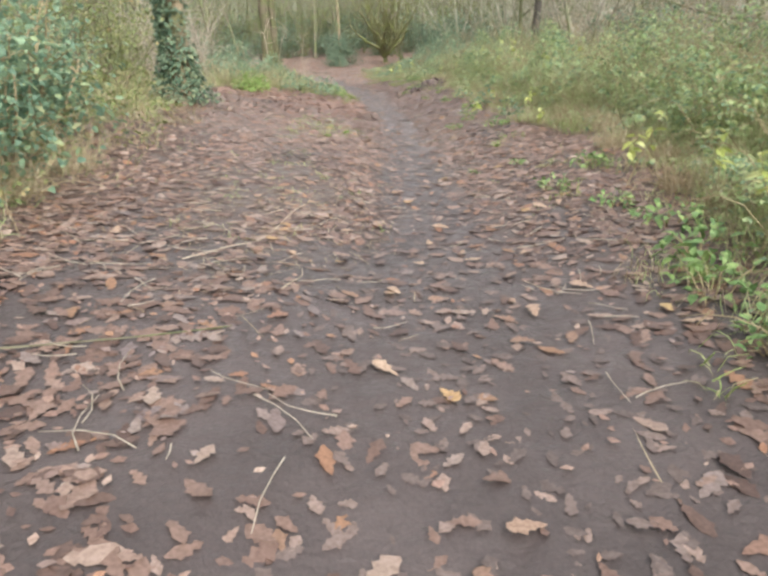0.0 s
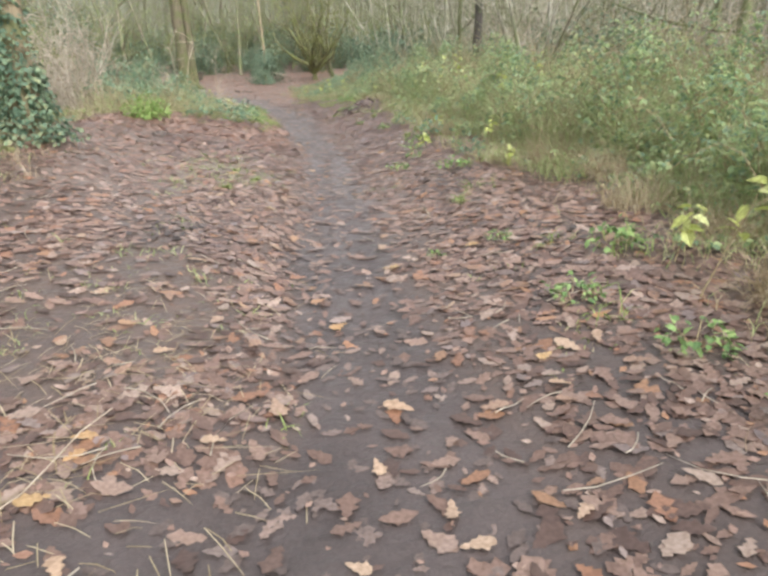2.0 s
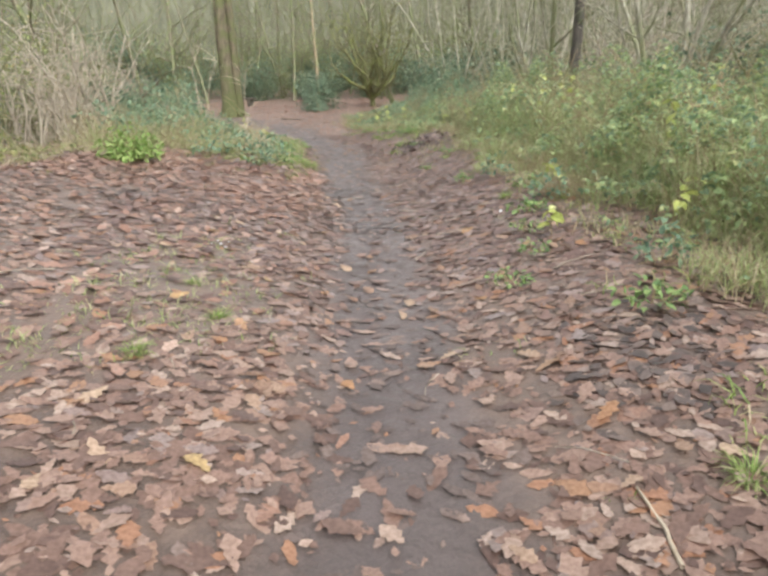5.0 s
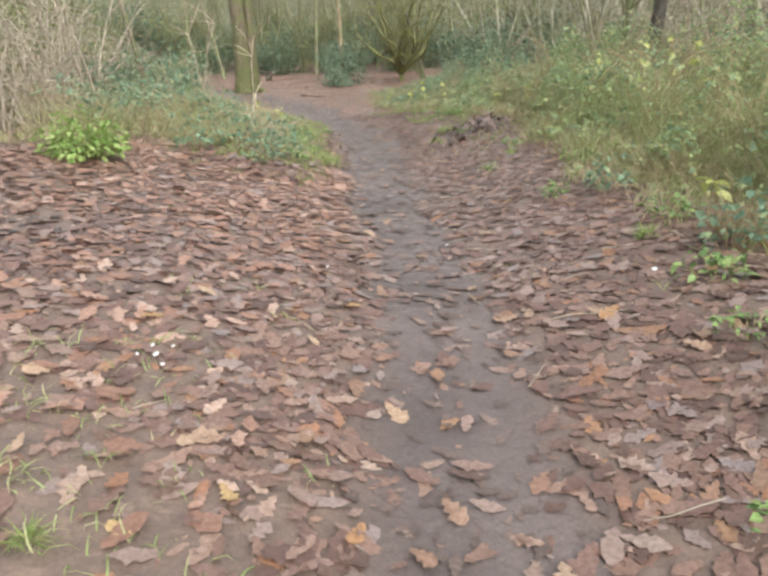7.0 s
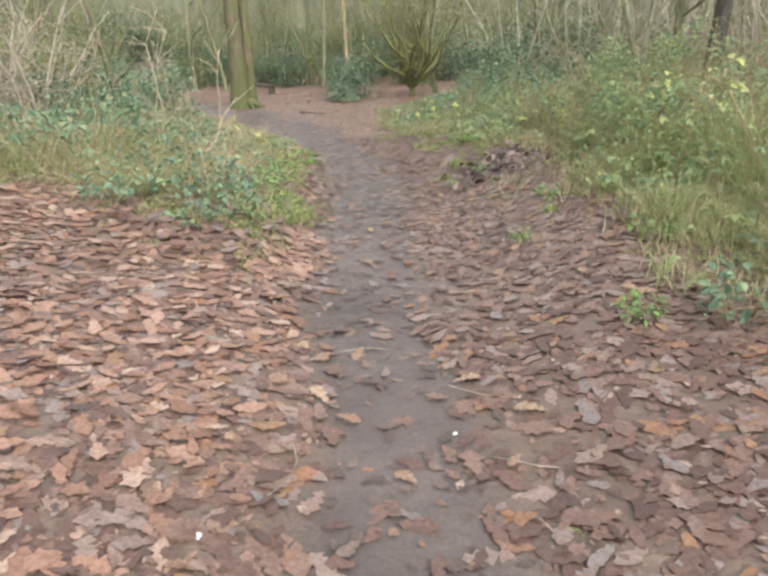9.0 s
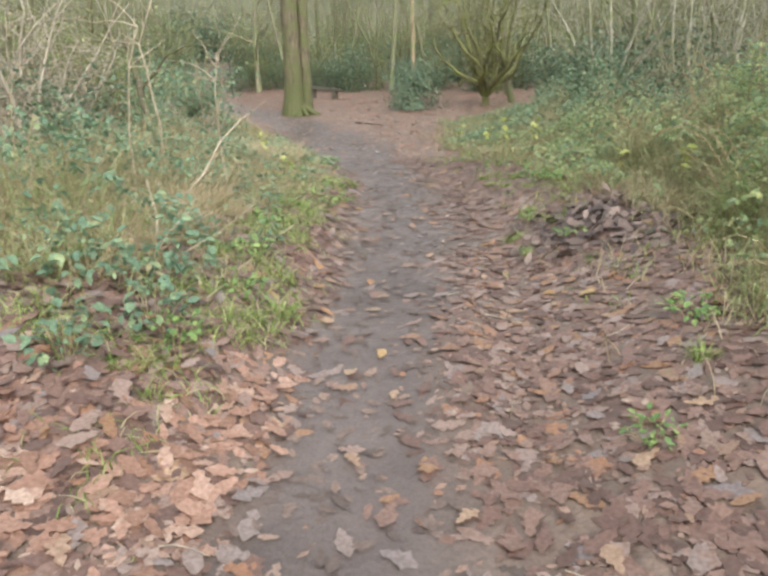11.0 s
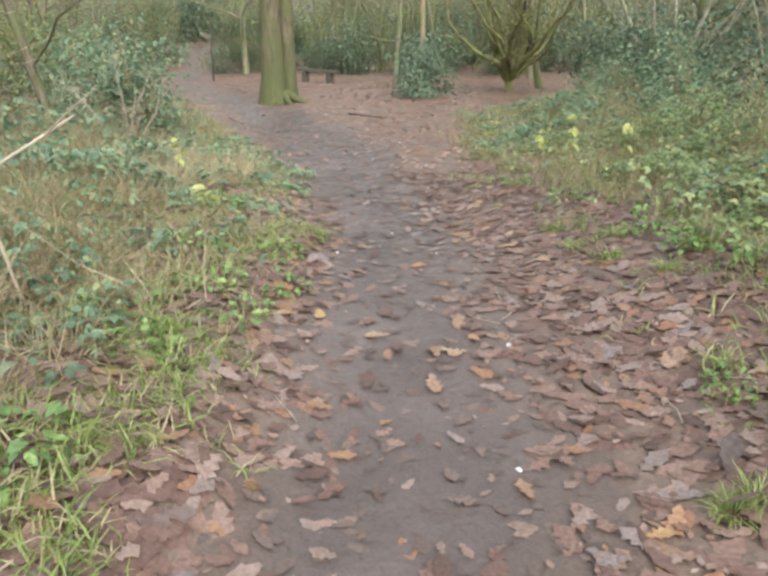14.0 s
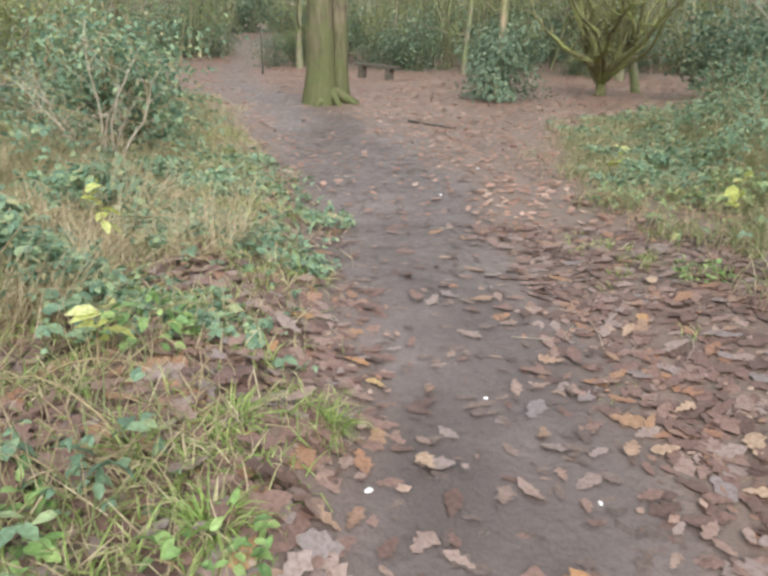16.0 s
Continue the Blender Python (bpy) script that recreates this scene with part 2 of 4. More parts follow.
def rough_field(x, y, size, seed=0):
    """Smooth random field of about -1 to 1, bumps of that size."""
    out = 0
    for k in range(7):
        a, b, c = WAVES[(k + seed * 5) % 24]
        d = math.hypot(a, b) + 1e-6
        f = 6.28 / size * (0.6 + 0.12 * k)
        out = out + np.sin(f * (a / d * x + b / d * y) + 9 * c + seed + k)
    return out / 3.2


def trodden(x, y):
    w = half(y) * (1 + 0.25 * rough_field(x, y, 1.3, 1))
    return 1 - smooth(0.5, 1.5, np.abs(x - line(y)) / w)


def grassy(x, y):
    """1 on the grassy bank beside the bend."""
    edge = bank(y) + 0.12 * rough_field(x, y, 0.8, 2) + 0.2 * smooth(20.5, 22.5, y) * (1 - smooth(24, 26, y))
    start = 15.2 + 0.55 * np.maximum(0, -0.9 - x)
    start = np.minimum(start, 18.2)
    return smooth(-0.05, 0.25, edge - x) * smooth(-0.1, 0.7, y - start) * (1 - smooth(34, 37, y))


MOSSY = ((-1.2, 5.8), (-0.7, 5.5), (-0.9, 6.2), (-1.5, 5.4), (-0.6, 5.9), (-1.5, 6.1), (-0.9, 10.2), (-0.8, 9.8), (-1.0, 10.6), (-0.95, 9.9), (-0.95, 11.4), (-0.6, 10.2), (-1.15, 7.1), (-1.4, 8.7), (-1.3, 4.5), (-0.95, 5.4), (-1.45, 10.1), (-1.3, 9.3), (-1.0, 6.6), (-1.4, 10.8))


def mossy(x, y):
    """1 where short grass shows through the litter."""
    return np.clip(sum(np.exp(-((x - a) ** 2 / 0.05 + (y - c) ** 2 / 0.2)) for a, c in MOSSY), 0, 1)


def land(x, y):
    x, y = np.asarray(x, float), np.asarray(y, float)
    lat = x - line(y)
    rise = np.interp(y, [-80, 26, 33.7, 44, 50, 62, 120], [0, 0, 0.4, 0.62, 0.9, 2.6, 7])
    left = np.clip(-lat - 0.35, 0, 3.2)
    h = rise + left * np.interp(y, [5.5, 7.5, 12, 15, 17.5, 19.6, 24, 31], [0.13, 0.19, 0.19, 0.17, 0.15, 0.075, 0.03, 0])
    foot = np.interp(y, [5, 8, 12, 15, 18, 24], [0.75, 0.6, 0.45, 0.6, 0.95, 0.9])
    steep = np.interp(y, [5, 8, 13, 16, 19, 22, 25, 29], [0.12, 0.19, 0.2, 0.22, 0.33, 0.3, 0.15, 0])
    h = h + steep * np.clip(lat - foot, 0, 1.1) + 0.06 * np.clip(lat - 2, 0, 3) * (1 - smooth(24, 30, y))
    h = h + 0.10 * grassy(x, y)
    h = h - 0.03 * trodden(x, y) * (1 - smooth(30, 36, y))
    h = h + 0.09 * np.exp(-((x - 1.25) ** 2 / 0.22 + (y - 19.5) ** 2 / 0.5))
    return h + 0.02 * rough_field(x, y, 2.2, 3)


def laid(x, y, rot):
    """Turns things that lie flat so that they follow the slope of the land."""
    e = 0.06
    sx, sy = (land(x + e, y) - land(x - e, y)) / (2 * e), (land(x, y + e) - land(x, y - e)) / (2 * e)
    up = np.stack([-sx, -sy, 1 + 0 * sx], 1)
    up = up / np.linalg.norm(up, axis=1)[:, None]
    ax = np.stack([1 + 0 * sx, 0 * sx, sx], 1)
    ax = ax / np.linalg.norm(ax, axis=1)[:, None]
    return np.einsum("nij,njk->nik", np.stack([ax, np.cross(up, ax), up], 2), rot)


# ---- helpers for meshes ----
def mesh_object(name, verts, faces, mat, parent=None, smooth_shade=False):
    me = bpy.data.meshes.new(name)
    me.from_pydata(verts, [], faces)
    me.materials.append(mat)
    if smooth_shade:
        me.shade_smooth()
    ob = new(name, me)
    ob.parent = parent
    return ob


def part(name, bm, mat, parent, label=""):
    me = bpy.data.meshes.new(name)
    bm.to_mesh(me)
    bm.free()
    me.materials.append(mat)
    ob = new(name, me)
    ob.parent = parent
    return tagged(ob, label)


def triangles_object(name, verts, tris, mat, parent=None):
    """One mesh from arrays of vertices and triangles."""
    me = bpy.data.meshes.new(name)
    nv, nt = len(verts), len(tris)
    me.vertices.add(nv)
    me.vertices.foreach_set("co", np.ascontiguousarray(verts, dtype=np.float32).ravel())
    me.loops.add(nt * 3)
    me.loops.foreach_set("vertex_index", np.ascontiguousarray(tris, dtype=np.int32).ravel())
    me.polygons.add(nt)
    me.polygons.foreach_set("loop_start", np.arange(0, nt * 3, 3, dtype=np.int32))
    me.update(calc_edges=True)
    me.validate()
    me.materials.append(mat)
    ob = new(name, me)
    ob.parent = parent
    return ob


def turns(yaw, pitch, roll):
    """Stacked matrices Rz(yaw) Ry(pitch) Rx(roll)."""
    cz, sz, cy, sy, cx, sx = np.cos(yaw), np.sin(yaw), np.cos(pitch), np.sin(pitch), np.cos(roll), np.sin(roll)
    return np.stack([np.stack([cz * cy, cz * sy * sx - sz * cx, cz * sy * cx + sz * sx], -1),
                     np.stack([sz * cy, sz * sy * sx + cz * cx, sz * sy * cx - cz * sx], -1),
                     np.stack([-sy, cy * sx, cy * cx], -1)], 1)


def strew(templates, where, rot, size, seed=0):
    """Copies of the templates (verts, tris) at the places, turned and sized, as arrays."""
    where, size = np.asarray(where, float), np.asarray(size, float)
    which = np.random.default_rng(seed).integers(0, len(templates), len(where))
    vs, ts, base = [], [], 0
    for k, (tv, tt) in enumerate(templates):
        sel = which == k
        count = int(sel.sum())
        if not count:
            continue
        sz = size[sel]
        sz = sz[:, None, :] if sz.ndim == 2 else sz[:, None, None]
        v = np.einsum("nij,nkj->nki", rot[sel], tv[None] * sz) + where[sel][:, None]
        t = tt[None] + (np.arange(count) * len(tv))[:, None, None] + base
        vs.append(v.reshape(-1, 3))
        ts.append(t.reshape(-1, 3))
        base += count * len(tv)
    return np.concatenate(vs), np.concatenate(ts)


def joined(*pairs):
    vs, ts, base = [], [], 0
    for v, t in pairs:
        vs.append(v)
        ts.append(t + base)
        base += len(v)
    return np.concatenate(vs), np.concatenate(ts)


def oak_leaf(seed):
    """A lobed leaf one unit long, curled, lying along x."""
    r = np.random.default_rng(seed)
    xs = np.array([0.0, 0.18, 0.30, 0.42, 0.55, 0.66, 0.80, 0.92, 1.0])
    ws = np.array([0.015, 0.13, 0.09, 0.25, 0.16, 0.31, 0.20, 0.20, 0.03]) * r.uniform(0.85, 1.15, 9)
    up = np.stack([xs, ws, 0 * xs], 1)
    down = np.stack([xs + r.uniform(-0.03, 0.03, 9), -ws * r.uniform(0.85, 1.1), 0 * xs], 1)
    mid = np.stack([xs, 0 * xs, 0 * xs], 1)
    v = np.concatenate([up, mid, down])
    v[:, 0] -= 0.5
    bend, curl, twist = r.uniform(-0.4, 0.5), r.uniform(-0.7, 1.4), r.uniform(-0.4, 0.4)
    v[:, 2] = bend * v[:, 0] ** 2 + curl * v[:, 1] ** 2 + twist * v[:, 0] * v[:, 1] + r.uniform(-0.02, 0.02, len(v))
    v[:, 2] -= v[:, 2].min()
    t = []
    for k in range(8):
        for a, b in ((0, 9), (9, 18)):
            t += [(a + k, b + k, b + k + 1), (a + k, b + k + 1, a + k + 1)]
    return v, np.array(t)


def lobed_leaf(seed):
    """A lobed litter leaf: two strips of faces on a rib, bent, cupped and twisted."""
    r = np.random.default_rng(seed)
    xs = np.array([0.0, 0.16, 0.27, 0.42, 0.53, 0.68, 0.79, 1.0]) - 0.5
    deep = r.uniform(0.25, 1.0)
    ws = np.array([0.015, 0.15, 0.17, 0.24, 0.27, 0.29, 0.23, 0.05]) * (1 - deep) + np.array([0.015, 0.16, 0.10, 0.26, 0.15, 0.30, 0.18, 0.04]) * deep
    ws = ws * r.uniform(0.8, 1.2, 8) * r.uniform(0.8, 1.1)
    up = np.stack([xs + r.uniform(-0.03, 0.05, 8), ws, 0 * xs], 1)
    down = np.stack([xs + r.uniform(-0.03, 0.05, 8), -ws * r.uniform(0.75, 1.2, 8), 0 * xs], 1)
    v = np.concatenate([up, np.stack([xs, r.uniform(-0.02, 0.02, 8), 0 * xs], 1), down])
    v[:, 2] = r.uniform(-0.3, 0.5) * v[:, 0] ** 2 + r.uniform(-0.5, 1.3) * v[:, 1] ** 2 + r.uniform(-0.5, 0.5) * v[:, 0] * v[:, 1] + r.uniform(-0.02, 0.02, 24)
    v[:, 2] -= v[:, 2].min()
    t = []
    for k in range(7):
        for a, b in ((0, 8), (8, 16)):
            t += [(a + k, b + k, b + k + 1), (a + k, b + k + 1, a + k + 1)]
    return v, np.array(t)


def small_leaf(seed):
    """A simple bent leaf for litter that lies far off."""
    r = np.random.default_rng(seed)
    v = np.array([(-0.5, 0, 0), (-0.05, -0.3, 0), (0.5, 0, 0), (0.2, 0.2, 0), (-0.2, 0.27, 0)]) * np.array([1, r.uniform(0.7, 1.2), 1])
    v[:, 2] = r.uniform(-0.3, 0.6) * v[:, 0] ** 2 + r.uniform(-0.4, 0.4) * v[:, 1]
    v[:, 2] -= v[:, 2].min()
    return v, np.array([(0, 1, 4), (1, 3, 4), (1, 2, 3)])


def oval_leaf(width=0.55, fold=0.25, droop=0.25):
    """A pointed oval leaflet from the origin along x, folded on its rib."""
    v = np.array([(0, 0, 0), (0.42, width / 2, fold * width - 0.08 * droop), (0.42, -width / 2, fold * width - 0.08 * droop), (1, 0, -droop), (0.45, 0, -0.03)])
    return v, np.array([(0, 4, 1), (0, 2, 4), (1, 4, 3), (2, 3, 4)])


def flat_leaf(width=0.6, fold=0.2):
    """The plainest folded leaf, for shrubs that stay far off."""
    v = np.array([(0, 0, 0), (0.5, width / 2, fold), (1, 0, -0.1), (0.5, -width / 2, fold)])
    return v, np.array([(0, 2, 1), (0, 3, 2)])


def round_leaf(width=0.6, fold=0.2, droop=0.25):
    """A fuller oval leaflet for plants that the way passes closely."""
    v = np.array([(0, 0, 0), (0.25, width * 0.42, fold * width * 0.8), (0.25, -width * 0.42, fold * width * 0.8), (0.62, width * 0.45, fold * width * 0.7 - droop * 0.3),
                  (0.62, -width * 0.45, fold * width * 0.7 - droop * 0.3), (1, 0, -droop), (0.45, 0, -0.03)])
    return v, np.array([(0, 6, 1), (0, 2, 6), (1, 6, 3), (2, 4, 6), (3, 6, 5), (4, 5, 6)])


def three_leaf(seed, leaflet=None):
    """A bramble leaf: three leaflets on one stalk."""
    r = np.random.default_rng(seed)
    out = []
    for ang, at, s in ((0, 0.25, 1.0), (1.15, 0.2, 0.85), (-1.15, 0.2, 0.85)):
        v, t = (leaflet or oval_leaf)(0.68, r.uniform(0.05, 0.3), r.uniform(0.1, 0.4))
        q = turns(np.array([ang + r.uniform(-0.2, 0.2)]), np.array([r.uniform(-0.2, 0.3)]), np.array([r.uniform(-0.3, 0.3)]))[0]
        out.append(((v * s) @ q.T + np.array([at, 0, 0]), t))
    return joined(*out)


def blade(seed, bend=None):
    """A grass blade one unit long, rising and falling over."""
    r = np.random.default_rng(seed)
    b = r.uniform(0.6, 1.9) if bend is None else bend
    v, ang, x, z = [], radians(82), 0.0, 0.0
    for k in range(4):
        w = (0.012, 0.013, 0.009, 0.0)[k]
        v += [(x, -w, z), (x, w, z)] if k < 3 else [(x, 0, z)]
        x, z, ang = x + math.cos(ang) / 3, z + math.sin(ang) / 3, ang - b * 0.6
    return np.array(v), np.array([(0, 1, 3), (0, 3, 2), (2, 3, 5), (2, 5, 4), (4, 5, 6)])


OAKS = [oak_leaf(k) for k in range(9)]
OVALS = [small_leaf(k) for k in range(6)]
LOBED = [lobed_leaf(k) for k in range(22)]
THREES = [three_leaf(k) for k in range(7)]
FULL_THREES = [three_leaf(k, round_leaf) for k in range(7)]
ROUNDS = [round_leaf(0.6, 0.2, 0.2), round_leaf(0.5, 0.1, 0.35), round_leaf(0.7, 0.3, 0.1)]
BLADES = [blade(k) for k in range(9)]
STALKS = [blade(40 + k, 0.25 * k) for k in range(5)]
SINGLES = [oval_leaf(0.6, 0.2, 0.2), oval_leaf(0.5, 0.1, 0.35), oval_leaf(0.7, 0.3, 0.1)]
FLATS = [flat_leaf(0.6, 0.15), flat_leaf(0.7, 0.3), flat_leaf(0.5, 0.05)]
IVIES = [oval_leaf(0.95, 0.12, 0.25), oval_leaf(0.8, 0.05, 0.1)]


class Tubes:
    """Tapered, bent stems gathered into one mesh."""

    def __init__(self):
        self.v, self.f = [], []

    def add(self, points, radii, sides=6):
        pts = [Vector(p) for p in points]
        base, n = len(self.v), len(pts)
        for k, p in enumerate(pts):
            d = (pts[min(k + 1, n - 1)] - pts[max(k - 1, 0)])
            d = d.normalized() if d.length > 1e-9 else Vector((0, 0, 1))
            u = d.cross(Vector((0.31, 0.95, 0.05))).normalized()
            w = d.cross(u)
            for j in range(sides):
                a = 6.2832 * j / sides
                self.v.append(p + (u * math.cos(a) + w * math.sin(a)) * radii[k])
        for k in range(n - 1):
            for j in range(sides):
                a, b = base + k * sides + j, base + k * sides + (j + 1) % sides
                self.f.append((a, b, b + sides, a + sides))
        self.f.append(tuple(base + (n - 1) * sides + j for j in range(sides)))

    def object(self, name, mat, parent=None):
        return mesh_object(name, self.v, self.f, mat, parent, True)


def wander(r, start, direction, length, steps, bend=0.15, lift=0.0):
    """Points of a stem that wanders as it grows."""
    p, d, out = Vector(start), Vector(direction).normalized(), [Vector(start)]
    for _ in range(steps):
        d = (d + Vector((r.uniform(-bend, bend), r.uniform(-bend, bend), r.uniform(-bend, bend) + lift))).normalized()
        p = p + d * (length / steps)
        out.append(p.copy())
    return out


def taper(r0, r1, n):
    return [r0 + (r1 - r0) * k / (n - 1) for k in range(n)]


def root(name, x, y, z=None):
    ob = new(name)
    ob.location = (x, y, float(land(x, y)) if z is None else z)
    return ob

# ---- ground: one sheet, fine along the way, coarse to the horizon ----
def spread(lo, hi, step, far):
    inner = np.arange(lo, hi + step / 2, step)
    out = [step]
    while sum(out) < far:
        out.append(out[-1] * 1.18)
    reach = np.cumsum(out)
    return np.concatenate([lo - reach[::-1], inner, hi + reach])


gx, gy = spread(-4.5, 3.0, 0.065, 260), spread(-2.5, 29, 0.075, 300)
GX, GY = np.meshgrid(gx, gy)
worn = trodden(GX, GY)
GZ = land(GX, GY)
near = (1 - smooth(4, 7, np.abs(GX))) * (1 - smooth(32, 40, GY))
GZ += near * (0.35 + 0.65 * worn) * (0.008 * rough_field(GX, GY, 0.28, 4) + 0.004 * rough_field(GX, GY, 0.17, 2) + 0.002 * rough_field(GX + 0.2 * np.sin(5 * GY), GY, 0.12, 1))
ny, nx = GX.shape
idx = np.arange(nx * ny).reshape(ny, nx)
quad = np.stack([idx[:-1, :-1], idx[:-1, 1:], idx[1:, 1:], idx[1:, :-1]], -1).reshape(-1, 4)
ground = triangles_object("ground", np.stack([GX, GY, GZ], -1).reshape(-1, 3), np.concatenate([quad[:, [0, 1, 2]], quad[:, [0, 2, 3]]]), M_ground)
ground.data.shade_smooth()
muddy = np.maximum(worn, (1 - smooth(3.0, 6.5, GY + 0.8 * rough_field(GX, GY, 1.5, 5))) * smooth(-3.2, -2.0, GX) * (1 - smooth(1.6, 2.2, GX)) * smooth(-5, -2, GY))
ground.data.attributes.new("muddy", "FLOAT", "POINT").data.foreach_set("value", muddy.ravel().astype(np.float32))
ground.data.attributes.new("damp", "FLOAT", "POINT").data.foreach_set("value", ((1 - smooth(6.0, 10.5, GY + 1.2 * rough_field(GX, GY, 2.5, 8))) * smooth(-7, -3, GY) * (1 - smooth(3, 6, np.abs(GX)))).ravel().astype(np.float32))
tagged(ground, "muddy brown woodland soil with a worn footpath", "ground", kind="structure")


# ---- trees and shrubs, built once and copied ----
def grow_tree(name, seed, height, r0, mat, twig_mat, lean=0.05, limbs=14, first=1.6, fork=0.0, twigs=5):
    """A bare tree: trunk, limbs and twigs; forked low down if asked."""
    r = random.Random(seed)
    base = new(name)
    trunk, crown = Tubes(), Tubes()
    stems = []
    if fork:
        for x, y, wide, lean_x in ((-0.13, 0, 0.80, -0.012), (0.27, 0.14, 0.52, 0.014)):
            st = wander(r, (x, y, -0.15), (lean_x, 0.01, 1), height, 30, 0.02, 0.02)
            rad = taper(r0 * wide, r0 * 0.12, 31)
            rad[0], rad[1] = rad[0] * 1.35, rad[1] * 1.12
            trunk.add(st, rad, 16)
            stems.append((st, r0 * 0.66))
        for k in range(7):
            a = 0.5 + 0.9 * k + r.uniform(-0.2, 0.2)
            reach = r.uniform(0.55, 0.85)
            trunk.add([Vector((0.06 + reach * f * math.cos(a), 0.05 + reach * f * math.sin(a), 0.42 - 0.5 * f ** 0.6 + 0.02)) for f in (0.2, 0.45, 0.7, 1.0)], [0.15, 0.11, 0.07, 0.03], 8)
    else:
        st = wander(r, (0, 0, -0.15), (r.uniform(-lean, lean), r.uniform(-lean, lean), 1), height, 11, 0.05, 0.02)
        rad = taper(r0, r0 * 0.12, 12)
        rad[0] = r0 * 1.35
        trunk.add(st, rad, 8)
        stems.append((st, r0))
    for st, rr in stems:
        for k in range(limbs):
            f = r.uniform(first / height, 0.97)
            j = min(int(f * (len(st) - 1)), len(st) - 2)
            p = st[j].lerp(st[j + 1], f * (len(st) - 1) - j)
            a = r.uniform(0, 6.283)
            ln = (0.45 - 0.28 * f) * height * r.uniform(0.5, 1.0)
            limb = wander(r, p, (math.cos(a), math.sin(a), r.uniform(0.3, 0.9)), ln, 5, 0.25, 0.05)
            crown.add(limb, taper(rr * (0.42 - 0.3 * f), 0.006, 6), 5)
            for q in range(twigs):
                s = limb[r.randint(1, 5)]
                tw = wander(r, s, (r.uniform(-1, 1), r.uniform(-1, 1), r.uniform(-0.1, 0.9)), ln * r.uniform(0.25, 0.55), 3, 0.35)
                crown.add(tw, taper(0.009, 0.003, 4), 3)
    wood = trunk.object("trunk", mat, base)
    if fork:
        for v in wood.data.vertices:
            w = noise.noise_vector(Vector((v.co.x * 4, v.co.y * 4, v.co.z * 1.3)))
            v.co += Vector((w.x, w.y, 0)) * 0.05 * (1.0 if v.co.z < 4 else 0.5)
    crown.object("crown", twig_mat, base)
    return base


def grow_coppice(name, seed, stems, height, r0, mat, twig_mat, spread_at=0.35, tilt=0.36, bend=0.17):
    """Many slim poles from one stool, with fine twigs."""
    r = random.Random(seed)
    base = new(name)
    twig = Tubes()
    for k in range(stems):
        a = r.uniform(0, 6.283)
        d = spread_at * r.uniform(0.2, 1)
        st = wander(r, (d * math.cos(a), d * math.sin(a), -0.12), (tilt * math.cos(a) * r.uniform(0.2, 1.3), tilt * math.sin(a) * r.uniform(0.2, 1.3), 1), height * r.uniform(0.7, 1.1), 9, bend, 0.03)
        pole = Tubes()
        pole.add(st, taper(r0 * r.uniform(0.5, 1.1), 0.008, 10), 6)
        pole.object("stem", mat, base)
        for q in range(14):
            s = st[r.randint(1, 9)]
            b = r.uniform(0, 6.283)
            tw = wander(r, s, (math.cos(b), math.sin(b), r.uniform(0.1, 1.3)), r.uniform(0.6, 2.0), 4, 0.4)
            twig.add(tw, taper(0.013, 0.004, 5), 3)
            for z in range(2):
                t2 = wander(r, tw[r.randint(1, 3)], (r.uniform(-1, 1), r.uniform(-1, 1), r.uniform(-0.2, 1)), r.uniform(0.25, 0.7), 2, 0.3)
                twig.add(t2, taper(0.006, 0.002, 3), 3)
    twig.object("crown", twig_mat, base)
    return base


def grow_shrub(name, seed, height, radius, leaves, leaf_size, leaf_mat, stem_mat, templates, stems=14, clump=0.22, droop=0.0, twigs=4, bend=0.2):
    """A leafy shrub: branching stems, leaves in uneven clumps along them."""
    r = random.Random(seed)
    g = np.random.default_rng(seed)
    base = new(name)
    wood, tips = Tubes(), []
    for k in range(stems):
        a, o = r.uniform(0, 6.283), r.uniform(0.15, 1.0)
        st = wander(r, (0.18 * radius * math.cos(a), 0.18 * radius * math.sin(a), -0.08), (o * radius / height * math.cos(a), o * radius / height * math.sin(a), 1), height * r.uniform(0.6, 1.08), 6, bend, -droop)
        wood.add(st, taper(0.016 + 0.006 * height, 0.005, 7), 5)
        tips += st[2:]
        for q in range(twigs):
            tw = wander(r, st[r.randint(1, 5)], (r.uniform(-1, 1), r.uniform(-1, 1), r.uniform(-0.1, 0.8)), height * r.uniform(0.2, 0.45), 3, 0.3, -droop)
            wood.add(tw, taper(0.008, 0.003, 4), 3)
            tips += tw[1:]
    wood.object("branchwork", stem_mat, base)
    if leaves:
        spots = np.array([list(p) for p in tips])
        spots = spots[g.random(len(spots)) < 0.8]
        c = spots[g.integers(0, len(spots), leaves)] + g.normal(size=(leaves, 3)) * clump * np.array([1, 1, 0.75])
        c[:, 2] = np.maximum(c[:, 2], 0.03)
        rot = turns(g.uniform(0, 6.283, leaves), g.normal(0.15, 0.45, leaves), g.normal(0, 0.5, leaves))
        triangles_object("foliage", *strew(templates, c, rot, leaf_size * g.uniform(0.6, 1.25, leaves), seed), leaf_mat, base)
    return base


